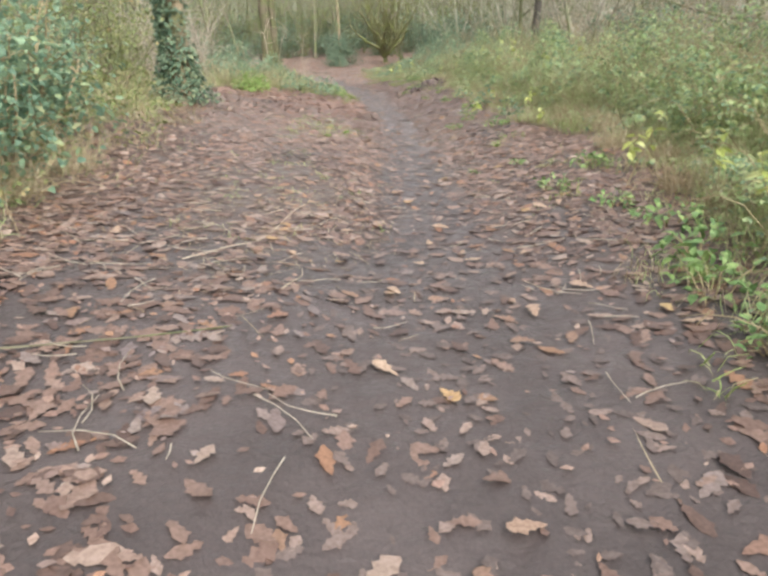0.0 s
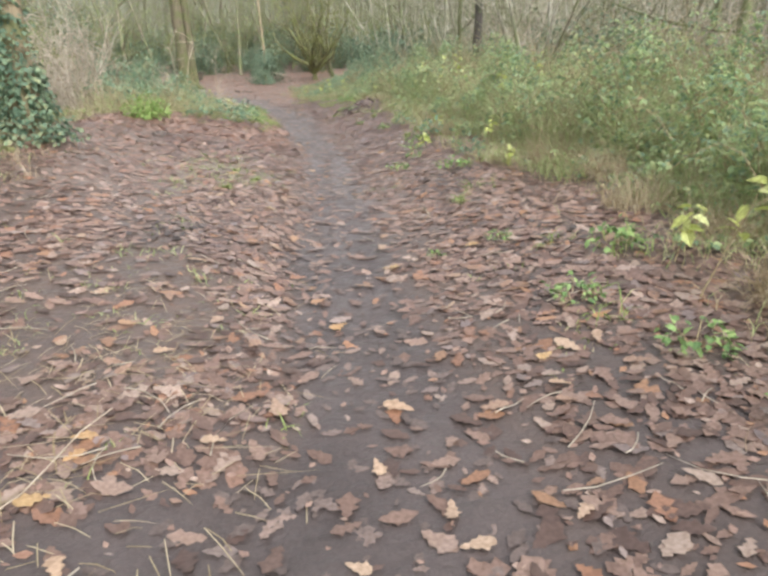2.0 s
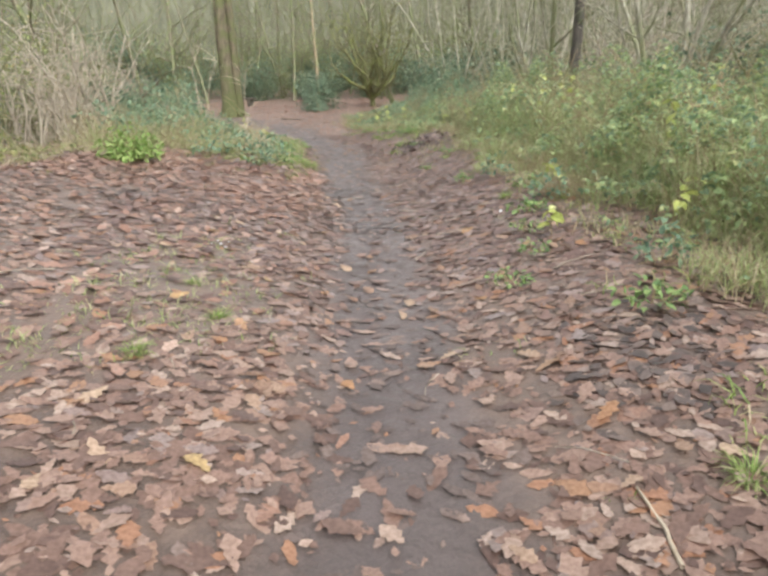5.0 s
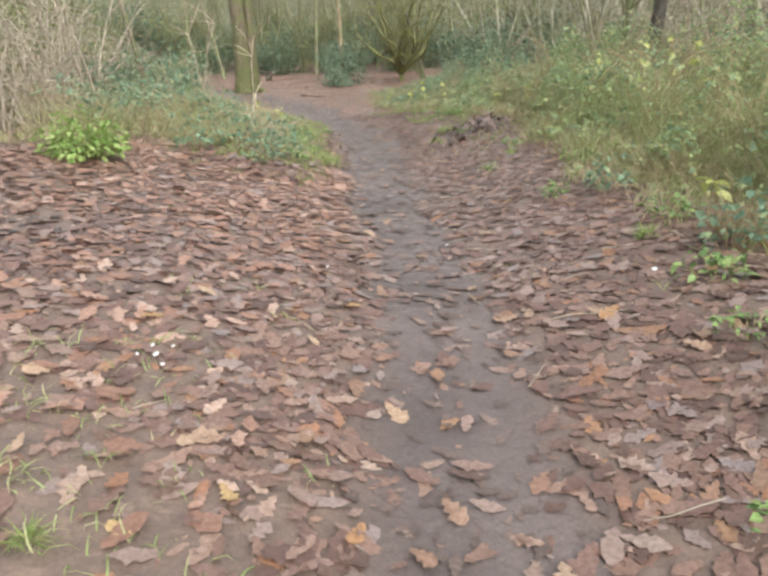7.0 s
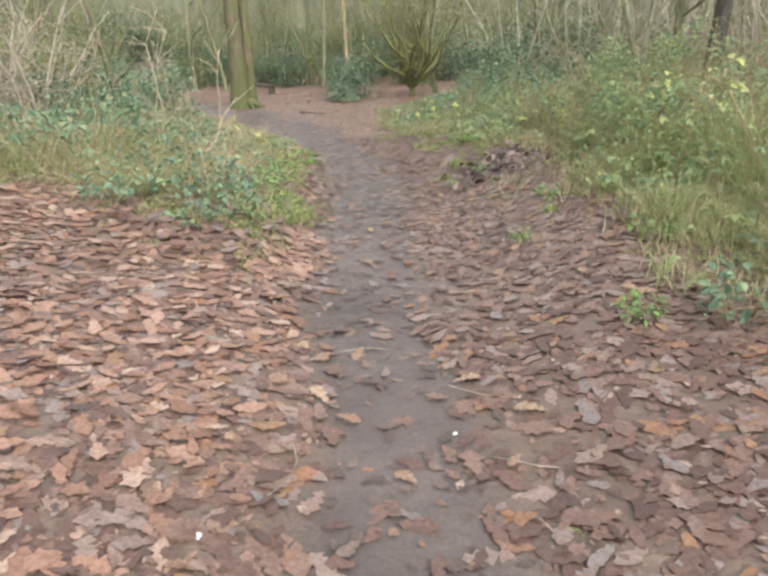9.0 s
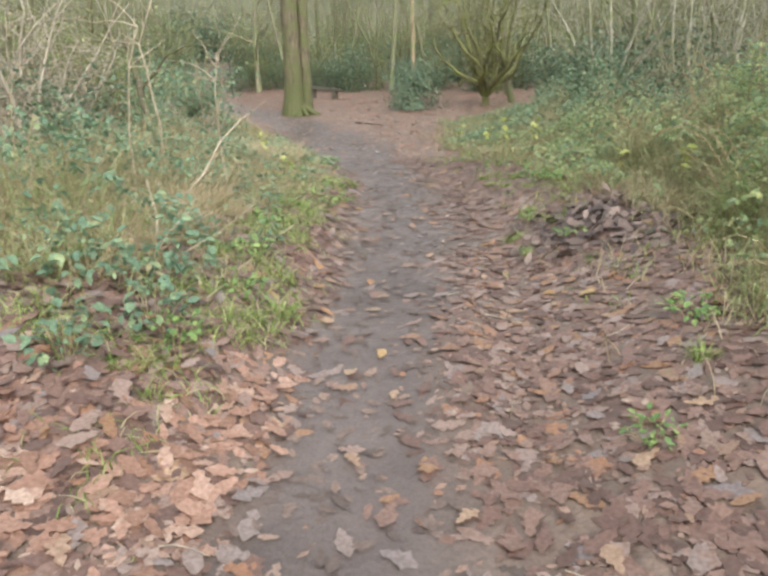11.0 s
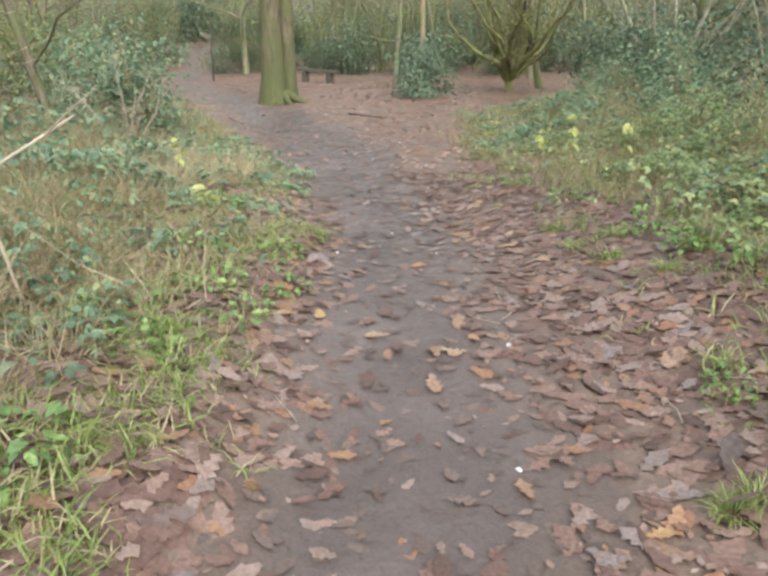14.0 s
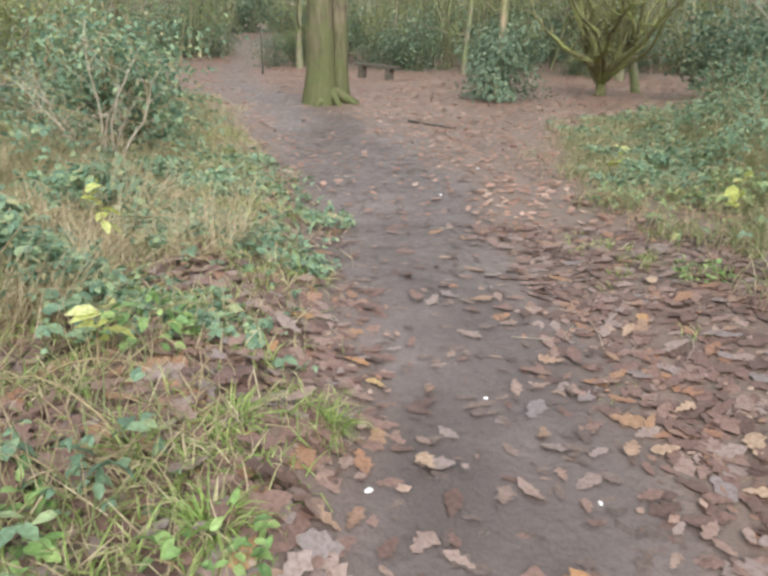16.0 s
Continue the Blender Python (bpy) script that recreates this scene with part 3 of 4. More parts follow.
def plant(kind, spots, label, category, group, lo=0.85, hi=1.2, seed=1):
    """Sets out copies of the built kinds at the spots; the first of each kind stands at one of them too."""
    r = random.Random(seed)
    fresh = list(kind)
    for k, (x, y, *s) in enumerate(spots):
        src = kind[k % len(kind)]
        size = s[0] if s else r.uniform(lo, hi)
        m = pose(x, y, float(land(x, y)), 0, 0, r.uniform(0, 360))
        if src in fresh:
            fresh.remove(src)
            ob = src
            ob.matrix_basis = m
        else:
            ob = copy_thing(src, m)
        ob.scale = (size, size, size * r.uniform(0.92, 1.1))
        tagged(ob, label, category, group)
    for src in fresh:
        for o in (*src.children_recursive, src):
            bpy.data.objects.remove(o)


def scatter_spots(seed, count, x0, x1, y0, y1, gap, keep=lambda x, y: True):
    r, out = random.Random(seed), []
    for _ in range(count * 30):
        x, y = r.uniform(x0, x1), r.uniform(y0, y1)
        if keep(x, y) and all((x - a) ** 2 + (y - b) ** 2 > gap * gap for a, b in out):
            out.append((x, y))
            if len(out) == count:
                break
    return out

# the forked tree by the clearing
big_tree = grow_tree("forked_tree", 5, 12, 0.40, M_big_bark, M_bark, 0.02, 10, 5.0, 1.3, 4)
big_tree.matrix_basis = pose(-6.0, 33.9, float(land(-6.0, 33.9)), 0, 0, 20)
tagged(big_tree, "twin-stemmed tree with brown bark and mossy foot", "tree")

# the ivy-clad tree beside the litter
ivy_tree = grow_tree("ivy_tree", 11, 11, 0.17, M_ivy_bark, M_bark, 0.02, 10, 3.0, 0.0, 4)
ivy_tree.matrix_basis = pose(-3.38, 10.5, float(land(-3.38, 10.5)))
tagged(ivy_tree, "tan tree trunk climbed by dark green ivy", "tree")
g = np.random.default_rng(31)
n = 4600
h = g.beta(1.0, 2.0, n) * 3.6
a = g.normal(3.6, 1.15, n)
a = np.where(h < 0.9, g.uniform(0, 6.283, n), a)
rad = 0.175 + np.abs(g.normal(0, 0.04, n)) + 0.5 * np.exp(-h / 0.4) * g.random(n)
c = np.stack([rad * np.cos(a), rad * np.sin(a), h], 1)
triangles_object("ivy", *strew(IVIES, c, turns(a + g.normal(0, 0.6, n), g.uniform(0.2, 0.9, n), g.normal(0, 0.4, n)), 0.062 * g.uniform(0.6, 1.3, n), 2), M_ivy, ivy_tree.children[0])

# the dark trunk behind the brambles
dark_tree = grow_tree("dark_tree", 17, 11, 0.15, M_dark_bark, M_dark_bark, 0.03, 9, 4.0, 0.0, 4)
dark_tree.matrix_basis = pose(5.0, 22.5, float(land(5.0, 22.5)))
tagged(dark_tree, "dark slim tree trunk behind the brambles", "tree")

# the stump shrub with a pole through it, and the green hazel
hazel = new("hazel")
r = random.Random(23)
t = Tubes()
t.add([(0, 0, -0.15), (0.02, 0, 0.15), (0, 0.03, 0.45), (0.02, 0, 0.75)], [0.21, 0.14, 0.12, 0.14], 10)
t.object("trunk", M_hazel, hazel)
t = Tubes()
for k in range(20):
    a = 0.34 * k + r.uniform(-0.25, 0.25)
    out = r.uniform(0.2, 1.1)
    st = wander(r, (0.1 * math.cos(a), 0.1 * math.sin(a), 0.4), (out * math.cos(a), out * math.sin(a), 1.0), r.uniform(3.2, 5.4), 14, 0.38, 0.07)
    stem = Tubes()
    stem.add(st, taper(r.uniform(0.055, 0.12), 0.016, 15), 7)
    stem.object("stem", M_hazel, hazel)
    for q in range(14):
        b0 = r.uniform(0, 6.283)
        tw = wander(r, st[r.randint(2, 13)], (math.cos(b0), math.sin(b0), r.uniform(0.0, 1.2)), r.uniform(0.5, 1.6), 5, 0.4, 0.03)
        t.add(tw, taper(0.024, 0.005, 6), 4)
t.object("crown", M_hazel, hazel)
hazel.matrix_basis = pose(-0.1, 39.3, float(land(-0.1, 39.3)))
tagged(hazel, "many-stemmed hazel with green algae on its bark", "tree")
ivy_pole = grow_tree("ivy_pole", 29, 8, 0.095, M_ivy_bark, M_bark, 0.03, 8, 3.0, 0.0, 3)
ivy_pole.matrix_basis = pose(-2.6, 36.4, float(land(-2.6, 36.4)))
tagged(ivy_pole, "slim tan trunk rising out of dark ivy", "tree")
g = np.random.default_rng(37)
n = 3600
a, h = g.uniform(0, 6.283, n), g.beta(1.2, 1.8, n) * 1.8
rad = (0.95 - 0.15 * h) * g.random(n) ** 0.7 * (1 + 0.35 * np.sin(3 * a + 2 * h) + 0.25 * np.sin(5 * a + 7 * h)) + 0.05
triangles_object("ivy", *strew(IVIES, np.stack([rad * np.cos(a), rad * np.sin(a), h + 0.03], 1), turns(a, g.uniform(0.1, 1.2, n), g.normal(0, 0.4, n)), 0.08 * g.uniform(0.6, 1.3, n), 3), M_holly, ivy_pole.children[0])

# woodland all round
def off_path(x, y):
    return abs(x - float(line(y))) > (1.6 if y < 44 else 2.1)


def behind(x, y):
    """Behind the brambles, beyond the clearing, left of the bank: where the wood stands."""
    if not off_path(x, y):
        return False
    if y < 30:
        return x > float(right_edge(y)) + 3.4 or x < -6.0
    if y < 46:
        return x > float(right_edge(y)) + 3.0 or x < float(line(y)) - 3.5
    return True


coppices = [grow_coppice("coppice", 100 + k, 7, 7.5, 0.05, M_pole, M_pole) for k in range(4)]
plant(coppices, scatter_spots(1, 80, -1, 27, 6, 60, 1.25, lambda x, y: behind(x, y) and (y > 47 or x > 3)), "clump of pale bare coppice poles", "tree", "coppice poles", 0.8, 1.25, 3)
TRUNKS = [(-21.5, 47.5, 1.5), (-18.2, 42.5, 1.1), (-19.6, 46.0, 1.3), (-12.9, 48.6, 1.7), (-10.6, 47.2, 1.1), (-8.2, 49.4, 0.9), (-5.2, 47.8, 1.4), (-3.3, 49.0, 1.0), (1.0, 40.6, 1.3), (2.9, 42.8, 1.1), (0.9, 46.5, 1.6)]
slims = [grow_tree("slim_tree", 200 + k, 10, 0.085, M_bark, M_bark, 0.24, 11, 1.0, 0.0, 5) for k in range(4)]
plant(slims, TRUNKS + scatter_spots(2, 95, -28, 26, -6, 64, 1.4, behind), "slim bare woodland tree with greenish bark", "tree", "slim trees", 0.8, 1.5, 4)
tan_shrubs = [grow_shrub("twiggy_shrub", 300 + k, 2.6, 1.3, 420, 0.045, M_tan, M_twig, SINGLES, 9, 0.3, 0.0, 13, 0.3) for k in range(3)]
plant(tan_shrubs, [(-5.7, 26.3, 0.55), (-6.4, 21.5, 1.2), (-7.8, 23.5, 1.3), (-9.5, 25.5, 1.3), (-5.8, 19.0, 0.8), (-6.9, 19.6, 1.0), (-8.6, 25.6, 1.2), (-7.3, 22.4, 1.1)] + scatter_spots(3, 26, -20, 22, 8, 58, 1.7, lambda x, y: behind(x, y) and ((y < 24 or x > 6) or y > 54)), "leafless tan shrub with a tangle of fine twigs", "shrub", "twiggy shrubs", 0.8, 1.3, 5)
hollies = [grow_shrub("evergreen_shrub", 400 + k, 1.7, 1.1, 1300, 0.115, M_holly, M_bark, FLATS, 9, 0.24) for k in range(3)]
plant(hollies, scatter_spots(4, 70, -26, 24, 16, 60, 1.5, behind) + [(-34 + 1.15 * k, 49.8 + 1.2 * math.sin(2.1 * k) + (0.35 * max(0, -14 - (-34 + 1.15 * k))), 1.1 + 0.3 * math.sin(1.7 * k)) for k in range(38) if abs(-34 + 1.15 * k + 16.5) > 1.8 and k % 4] + [(-20.0, 45.0), (-21.5, 42.8), (-18.6, 41.3, 0.9), (-16.3, 39.6), (-15.2, 37.4), (-13.0, 36.0)] + [(3.2, 38.5, 1.5), (5.0, 36.0, 1.6), (4.6, 40.5, 1.5), (2.6, 35.2, 1.2), (3.6, 33.5, 1.3), (5.2, 31.5, 1.4), (6.2, 28.5, 1.4)] + [(-24.6, 66.0, 2.4), (-26.4, 68.0, 2.6), (-22.6, 67.2, 2.4), (-28.4, 67.0, 2.4), (-20.6, 66.5, 2.2)] + [(x, y, 1.6) for x, y in scatter_spots(14, 24, -30, 14, 52.5, 59, 1.9, off_path)], "dark bluish-green evergreen shrub", "shrub", "evergreen shrubs", 0.7, 1.3, 6)
olives = [grow_shrub("olive_shrub", 500 + k, 2.4, 1.2, 1350, 0.065, M_olive, M_bark, SINGLES if k == 0 else FLATS, 9, 0.26) for k in range(3)]
plant(olives, [(-5.0, 8.5, 1.2), (-5.8, 11.5, 1.3), (-5.4, 6.2, 1.2), (-6.3, 14.4, 1.1), (-7.2, 17.4, 1.1), (-8.6, 21.0, 1.2), (-9.6, 24.0, 1.4), (-9.4, 27.8, 1.3), (-11.2, 22.0, 1.5), (-11.0, 30.0, 1.4), (-12.4, 26.2, 1.5)] + [(-34 + 1.15 * k, 50.2 + math.sin(3.1 * k) + 0.35 * max(0, 20 - 1.15 * k), 1.15) for k in range(0, 38, 3) if abs(-34 + 1.15 * k + 16.5) > 1.8] + [(x, y, 1.7) for x, y in scatter_spots(15, 26, -32, 14, 51.5, 59, 1.7, off_path)] + scatter_spots(5, 45, -24, 22, 2, 60, 1.6, behind), "shrub with sparse yellowing olive leaves", "shrub", "olive shrubs", 0.8, 1.3, 7)
bushes = [grow_shrub("leafy_bush", 600 + k, 1.5, 0.85, 2300, 0.085, M_blue_bramble, M_cane, ROUNDS, 16, 0.19) for k in range(2)]
plant(bushes, [(-3.35, 5.0, 1.0), (-3.9, 6.6, 1.05), (-3.6, 3.4, 1.0), (-4.4, 4.4, 1.3), (-4.6, 8.2, 0.9), (-3.5, 1.6, 0.9), (-4.4, 2.6, 1.2), (2.2, 32.6, 0.9), (3.2, 30.6, 1.0), (3.9, 28.4, 0.95), (2.1, 34.6, 0.9), (4.5, 26.6, 0.95), (3.6, 32.3, 1.1), (-6.8, 26.9, 0.8), (-6.3, 27.6, 1.05), (-7.1, 29.0, 1.1), (-7.6, 28.2, 1.05), (-9.2, 31.0, 1.1)], "leafy bluish-green bush beside the way", "bush", "leafy bushes", 0.9, 1.1, 8)

# far woods: a plain ring of distance behind the last trees
ring, rf = [], []
for k in range(97):
    a = 6.2832 * k / 96
    d = 80 + 4 * math.sin(5 * a)
    x, y = d * math.cos(a), 22 + d * math.sin(a)
    ring += [(x, y, -3), (x, y, 18 + 0.6 * math.sin(17 * a) + 0.5 * math.sin(41 * a))]
rf = [(2 * k, 2 * k + 2, 2 * k + 3, 2 * k + 1) for k in range(96)]
tagged(mesh_object("backdrop", ring, rf, M_far), "hazy grey-brown woodland far behind the trees", "backdrop", kind="structure")


# ---- brambles along the way ----
def rise_at(y, d):
    """How the growth gains height inwards: soon by the litter, late by the clearing."""
    late = smooth(20, 24, y)
    near_edge, inside = smooth(-0.5, 1.6, d), smooth(0.4, 3.0, d)
    return 0.10 + 0.08 * late + (0.90 - 0.08 * late) * (near_edge * (1 - late) + inside * late)


def bramble(x0, x1, y0, y1, edge_of, side, canes, leaves, straws, longs, top, seed, label, leaf_mat, lying):
    """A stretch of bramble and rank grass: low and thin at its edge, higher inside, open in places."""
    g, r = np.random.default_rng(seed), random.Random(seed)
    base = root("bramble_bush", (x0 + x1) / 2, (y0 + y1) / 2)
    off = np.array(base.location)

    def places(count, inset, patch, field):
        x, y = g.uniform(x0, x1, count * 5), g.uniform(y0, y1, count * 5)
        d = side * (x - edge_of(y)) + 0.3 * rough_field(x, y, 1.0, 6)
        h = top * rise_at(y, d) * (0.85 + 0.4 * rough_field(x, y, 1.3, 5))
        keep = g.random(len(x)) < smooth(inset - 0.5, inset + 0.6, d) * (1 - smooth(2.5, 3.6, d + 0.5 * rough_field(x, y, 1.8, 9))) * (1 - patch + patch * smooth(-0.3, 0.5, rough_field(x, y, 1.5, field)))
        return x[keep][:count], y[keep][:count], np.maximum(h, 0.05)[keep][:count]

    wood = Tubes()
    for x, y, h in zip(*places(canes, 0.1, 0.0, 0)):
        z, a, ln = float(land(x, y)), r.uniform(0, 6.283), 0.4 + 0.8 * h
        pts = [Vector((x + math.cos(a) * ln * f, y + math.sin(a) * ln * f, z - 0.03 + h * 1.1 * math.sin(2.5 * f ** 0.8))) - Vector(off) for f in (0, 0.15, 0.35, 0.55, 0.8, 1.0)]
        wood.add(pts, taper(0.005, 0.002, 6), 4)
    tagged(wood.object("cane_tangle", M_cane, base), kind="stuff")
    x, y, h = places(leaves, 0.1, 0.93, 12)
    k = len(x)
    z = land(x, y) + h * np.maximum(0.08, 1 - np.abs(g.normal(0, 0.3, k)))
    rot = turns(g.uniform(0, 6.283, k), g.normal(0.2, 0.35, k), g.normal(0, 0.35, k))
    leaves_of = triangles_object("foliage", *strew(FULL_THREES if lying > 0.45 or y1 < 8 else THREES, np.stack([x, y, z], 1) - off, rot, (0.03 + 0.06 * g.random(k) ** 1.5) * 1.0, seed), leaf_mat, base)
    tagged(leaves_of, kind="stuff")
    for name, count, inset, mat, shapes, reach in (("dry_grass", straws, -0.25, M_straw, STALKS, 1.05), ("rank_grass", longs, -0.1, M_long if y0 < 19 else M_rough, BLADES, 1.3)):
        x, y, h = places(count, inset, 0.5, 13)
        k = len(x)
        s = h * g.uniform(0.4, reach, k) + 0.12
        rot = turns(g.uniform(0, 6.283, k), g.normal(0.2, lying, k), g.normal(0, lying, k))
        tagged(triangles_object(name, *strew(shapes, np.stack([x, y, land(x, y)], 1) - off, rot, np.stack([s, 0.22 + 0 * s, s], 1), seed), mat, base), kind="stuff")
    return tagged(base, label, "bramble", "brambles by the path")


edge_r = lambda y: right_edge(y) + np.interp(y, [0, 3, 5, 8, 11, 17.2, 18.4, 19.4, 20.4, 21.8, 34], [0.1, 0.2, 0.8, 0.85, 0.35, 0.0, 0.2, 0.55, 0.5, 0.3, 0.3])
rise_r = lambda y: float(np.interp(y, [0, 8, 11, 17, 22, 26, 34], [1.0, 1.0, 1.15, 1.15, 1.2, 1.05, 0.8]))
for k, y0 in enumerate(np.arange(-5, 33, 2.0)):
    lo = float(min(right_edge(y0), right_edge(y0 + 2))) - 0.9
    bramble(lo, lo + 4.6, y0, y0 + 2.0, edge_r, 1, 60, 2100 if y0 < 22 else 1700, (1700 if y0 < 9 else 2700) if y0 < 20 else 1000, 5600 if y0 < 22 else 4200, rise_r(y0) * (1 + 0.12 * math.sin(1.1 * k)), 700 + k, "green brambles and rank grass with dry stalks", M_bramble if y0 < 26.5 else M_blue_bramble, 0.25)
edge_l = lambda y: bank(y) - 0.5 - 0.35 * (1 - smooth(19.5, 22.5, y))
for k, y0 in enumerate(np.arange(17.0, 33.0, 2.0)):
    hi = float(max(bank(y0), bank(y0 + 2))) - 0.1
    bramble(hi - 4.6, hi, y0, y0 + 2.0, edge_l, -1, 45, 800, 3200, 2600, 0.75, 760 + k, "bluish brambles tangled with straw-coloured dead grass", M_blue_bramble, 0.7)

bramble(-4.9, -1.8, 23.0, 27.4, lambda y: bank(y) + 0.2, -1, 40, 3700, 420, 300, 0.5, 780, "bluish bramble runner trailing along the bank", M_blue_bramble, 0.7)
edge_n = lambda y: np.interp(y, [0, 5, 9, 11, 14, 17], [-2.5, -2.7, -3.0, -4.0, -4.4, -4.7])
for k, y0 in enumerate(np.arange(0.5, 17, 2.75)):
    hi = float(max(edge_n(y0), edge_n(y0 + 2.75))) + 0.3
    bramble(hi - 3.6, hi, y0, y0 + 2.75, edge_n, -1, 25, 700, 1300, 900, 0.55, 790 + k, "low brambles and dead grass under the shrubs", M_olive, 0.4)

# ---- grass ----
def grass(name, x0, x1, y0, y1, tufts, per, keep, length, seed, label, mat=None):
    g = np.random.default_rng(seed)
    x, y = g.uniform(x0, x1, tufts), g.uniform(y0, y1, tufts)
    sel = g.random(tufts) < keep(x, y)
    x, y = x[sel], y[sel]
    s = g.uniform(0.5, 1.3, len(x))
    x = np.repeat(x, per) + g.normal(0, 0.035, len(x) * per)
    y = np.repeat(y, per) + g.normal(0, 0.035, len(y) * per)
    s = np.repeat(s, per) * g.uniform(0.5, 1.2, len(x)) * length
    rot = turns(g.uniform(0, 6.283, len(x)), g.normal(0.4, 0.4, len(x)), g.normal(0, 0.3, len(x)))
    v, t = strew(BLADES, np.stack([x, y, land(x, y) - 0.01], 1), rot, np.stack([s, 0.2 + 0.3 * s, s], 1), seed)
    return tagged(triangles_object(name, v, t, mat or M_grass), label, "grass", kind="stuff")


grass("bank_grass", -6, -0.6, 15, 31, 22000, 9, lambda x, y: grassy(x, y) * (0.16 + 0.84 * smooth(-0.3, 0.45, rough_field(x, y, 0.8, 7))) * (1 - 0.3 * smooth(20.5, 22, y)) * (1 - 0.75 * smooth(0.9, 1.8, bank(y) - x)), 0.17, 41, "tufts of green and yellowing grass on the bank")
grass("verge_grass", 0.3, 3.4, -1, 28, 2400, 9, lambda x, y: 0.8 * smooth(-0.8, 0.1, x - right_edge(y)) * (1 - smooth(0.3, 0.9, x - right_edge(y))) * smooth(0.0, 0.5, rough_field(x, y, 1.2, 8)), 0.2, 42, "grass tufts along the foot of the brambles")
grass("edge_grass", -1.2, 1.9, 18.5, 26, 2600, 9, lambda x, y: smooth(-1.0, -0.4, x - right_edge(y)) * (1 - smooth(0.0, 0.5, x - right_edge(y))) * smooth(-0.1, 0.45, rough_field(x, y, 0.7, 6)) * (1 - np.exp(-((x - 1.25) ** 2 + (y - 19.5) ** 2) / 0.45)), 0.14, 45, "short green grass coming through leaves beside the mud")
grass("mossy_grass", -2.6, 0.2, 3.5, 14, 9000, 6, lambda x, y: (0.1 + 0.32 * smooth(8.5, 9.6, y)) * mossy(x, y) * (0.3 + 0.7 * smooth(-0.3, 0.4, rough_field(x, y, 0.35, 3))), 0.1, 44, "short mossy grass showing between fallen leaves", M_long)
grass("litter_grass", -3.5, 1.8, 4, 24, 2600, 5, lambda x, y: 0.5 * (1 - trodden(x, y)) * smooth(0.45, 0.9, rough_field(x, y, 0.9, 9)), 0.09, 43, "thin grass coming through fallen leaves")

g = np.random.default_rng(47)
n = 520
x, y = g.normal(-1.0, 0.5, n), g.normal(4.9, 0.9, n)
s = g.uniform(0.12, 0.34, n)
v, t = strew(STALKS, np.stack([x, y, land(x, y) + 0.02], 1), turns(g.uniform(0, 6.283, n), g.normal(1.5, 0.05, n), g.normal(0, 0.1, n)), np.stack([s, 0.15 + 0 * s, s], 1), 47)
tagged(triangles_object("loose_straw", v, t, M_straw), "loose dry straws strewn over the litter", "straw", kind="stuff")

# ---- fallen leaves ----
def litter(name, x0, x1, y0, y1, count, keep, lo, hi, templates, mat, seed, label, lift=0.012, tilt=0.11):
    g = np.random.default_rng(seed)
    x, y = g.uniform(x0, x1, count), g.uniform(y0, y1, count)
    sel = g.random(count) < keep(x, y)
    x, y = x[sel], y[sel]
    k = len(x)
    rot = laid(x, y, turns(g.uniform(0, 6.283, k), g.normal(0, tilt, k), g.normal(0, tilt, k)))
    z = land(x, y) + 0.004 + lift * g.random(k) ** 2
    s = g.uniform(lo, hi, k)
    v, t = strew(templates, np.stack([x, y, z], 1), rot, np.stack([s, s, s * g.uniform(0.15, 0.6, k)], 1), seed)
    return tagged(triangles_object(name, v, t, mat), label, "leaves", kind="stuff")


def leaf_cover(x, y):
    m = trodden(x, y)
    cover = (1 - m) * (0.95 + 0.35 * rough_field(x, y, 1.6, 10)) + m * np.interp(y, [0, 12, 17], [0.12, 0.12, 0.06])
    cover = cover * (1 - 0.35 * grassy(x, y)) * (1 - 0.38 * (1 - smooth(2.6, 5.2, y + 0.4 * rough_field(x, y, 1.2, 4))))
    bare = smooth(0.2, 0.9, rough_field(x, y, 1.9, 11)) * (1 - smooth(3.0, 6.5, y)) * 0.6
    return np.clip(cover * (1 - bare) * (1 - 0.75 * mossy(x, y)), 0, 1) * (1 - smooth(0.6, 1.6, x - right_edge(y))) * smooth(-4.0, -1.5, y + 0.6 * rough_field(x, y, 1.5, 2))


litter("leaf_litter", -5.5, 3.0, 0, 15.5, 40000, lambda x, y: leaf_cover(x, y) * (np.abs(x - line(y)) < 2.4) * smooth(4.5, 7.5, y) * (1 - smooth(8.5, 13.0, y)), 0.065, 0.15, LOBED, M_litter, 51, "thick litter of brown and tan oak leaves", 0.012, 0.085)
litter("muddied_leaf_litter", -4.0, 2.6, -4, 7.6, 23000, lambda x, y: leaf_cover(x, y) * (1 - smooth(4.5, 7.5, y)), 0.065, 0.15, LOBED, M_muddied, 62, "mud-stained brown oak leaves lying loosely", 0.01, 0.08)
litter("reddish_leaf_litter", -5.5, 3.0, 8.5, 26, 45000, lambda x, y: leaf_cover(x, y) * (np.abs(x - line(y)) < 2.4) * smooth(8.5, 13.0, y), 0.065, 0.165, LOBED, M_red, 58, "thick litter of reddish brown oak leaves", 0.012, 0.075)
litter("outer_leaf_litter", -6, 3.2, -4, 26, 48000, lambda x, y: leaf_cover(x, y) * (np.abs(x - line(y)) >= 2.3), 0.06, 0.125, OVALS, M_litter, 59, "brown leaves lying thick away from the path", 0.014)
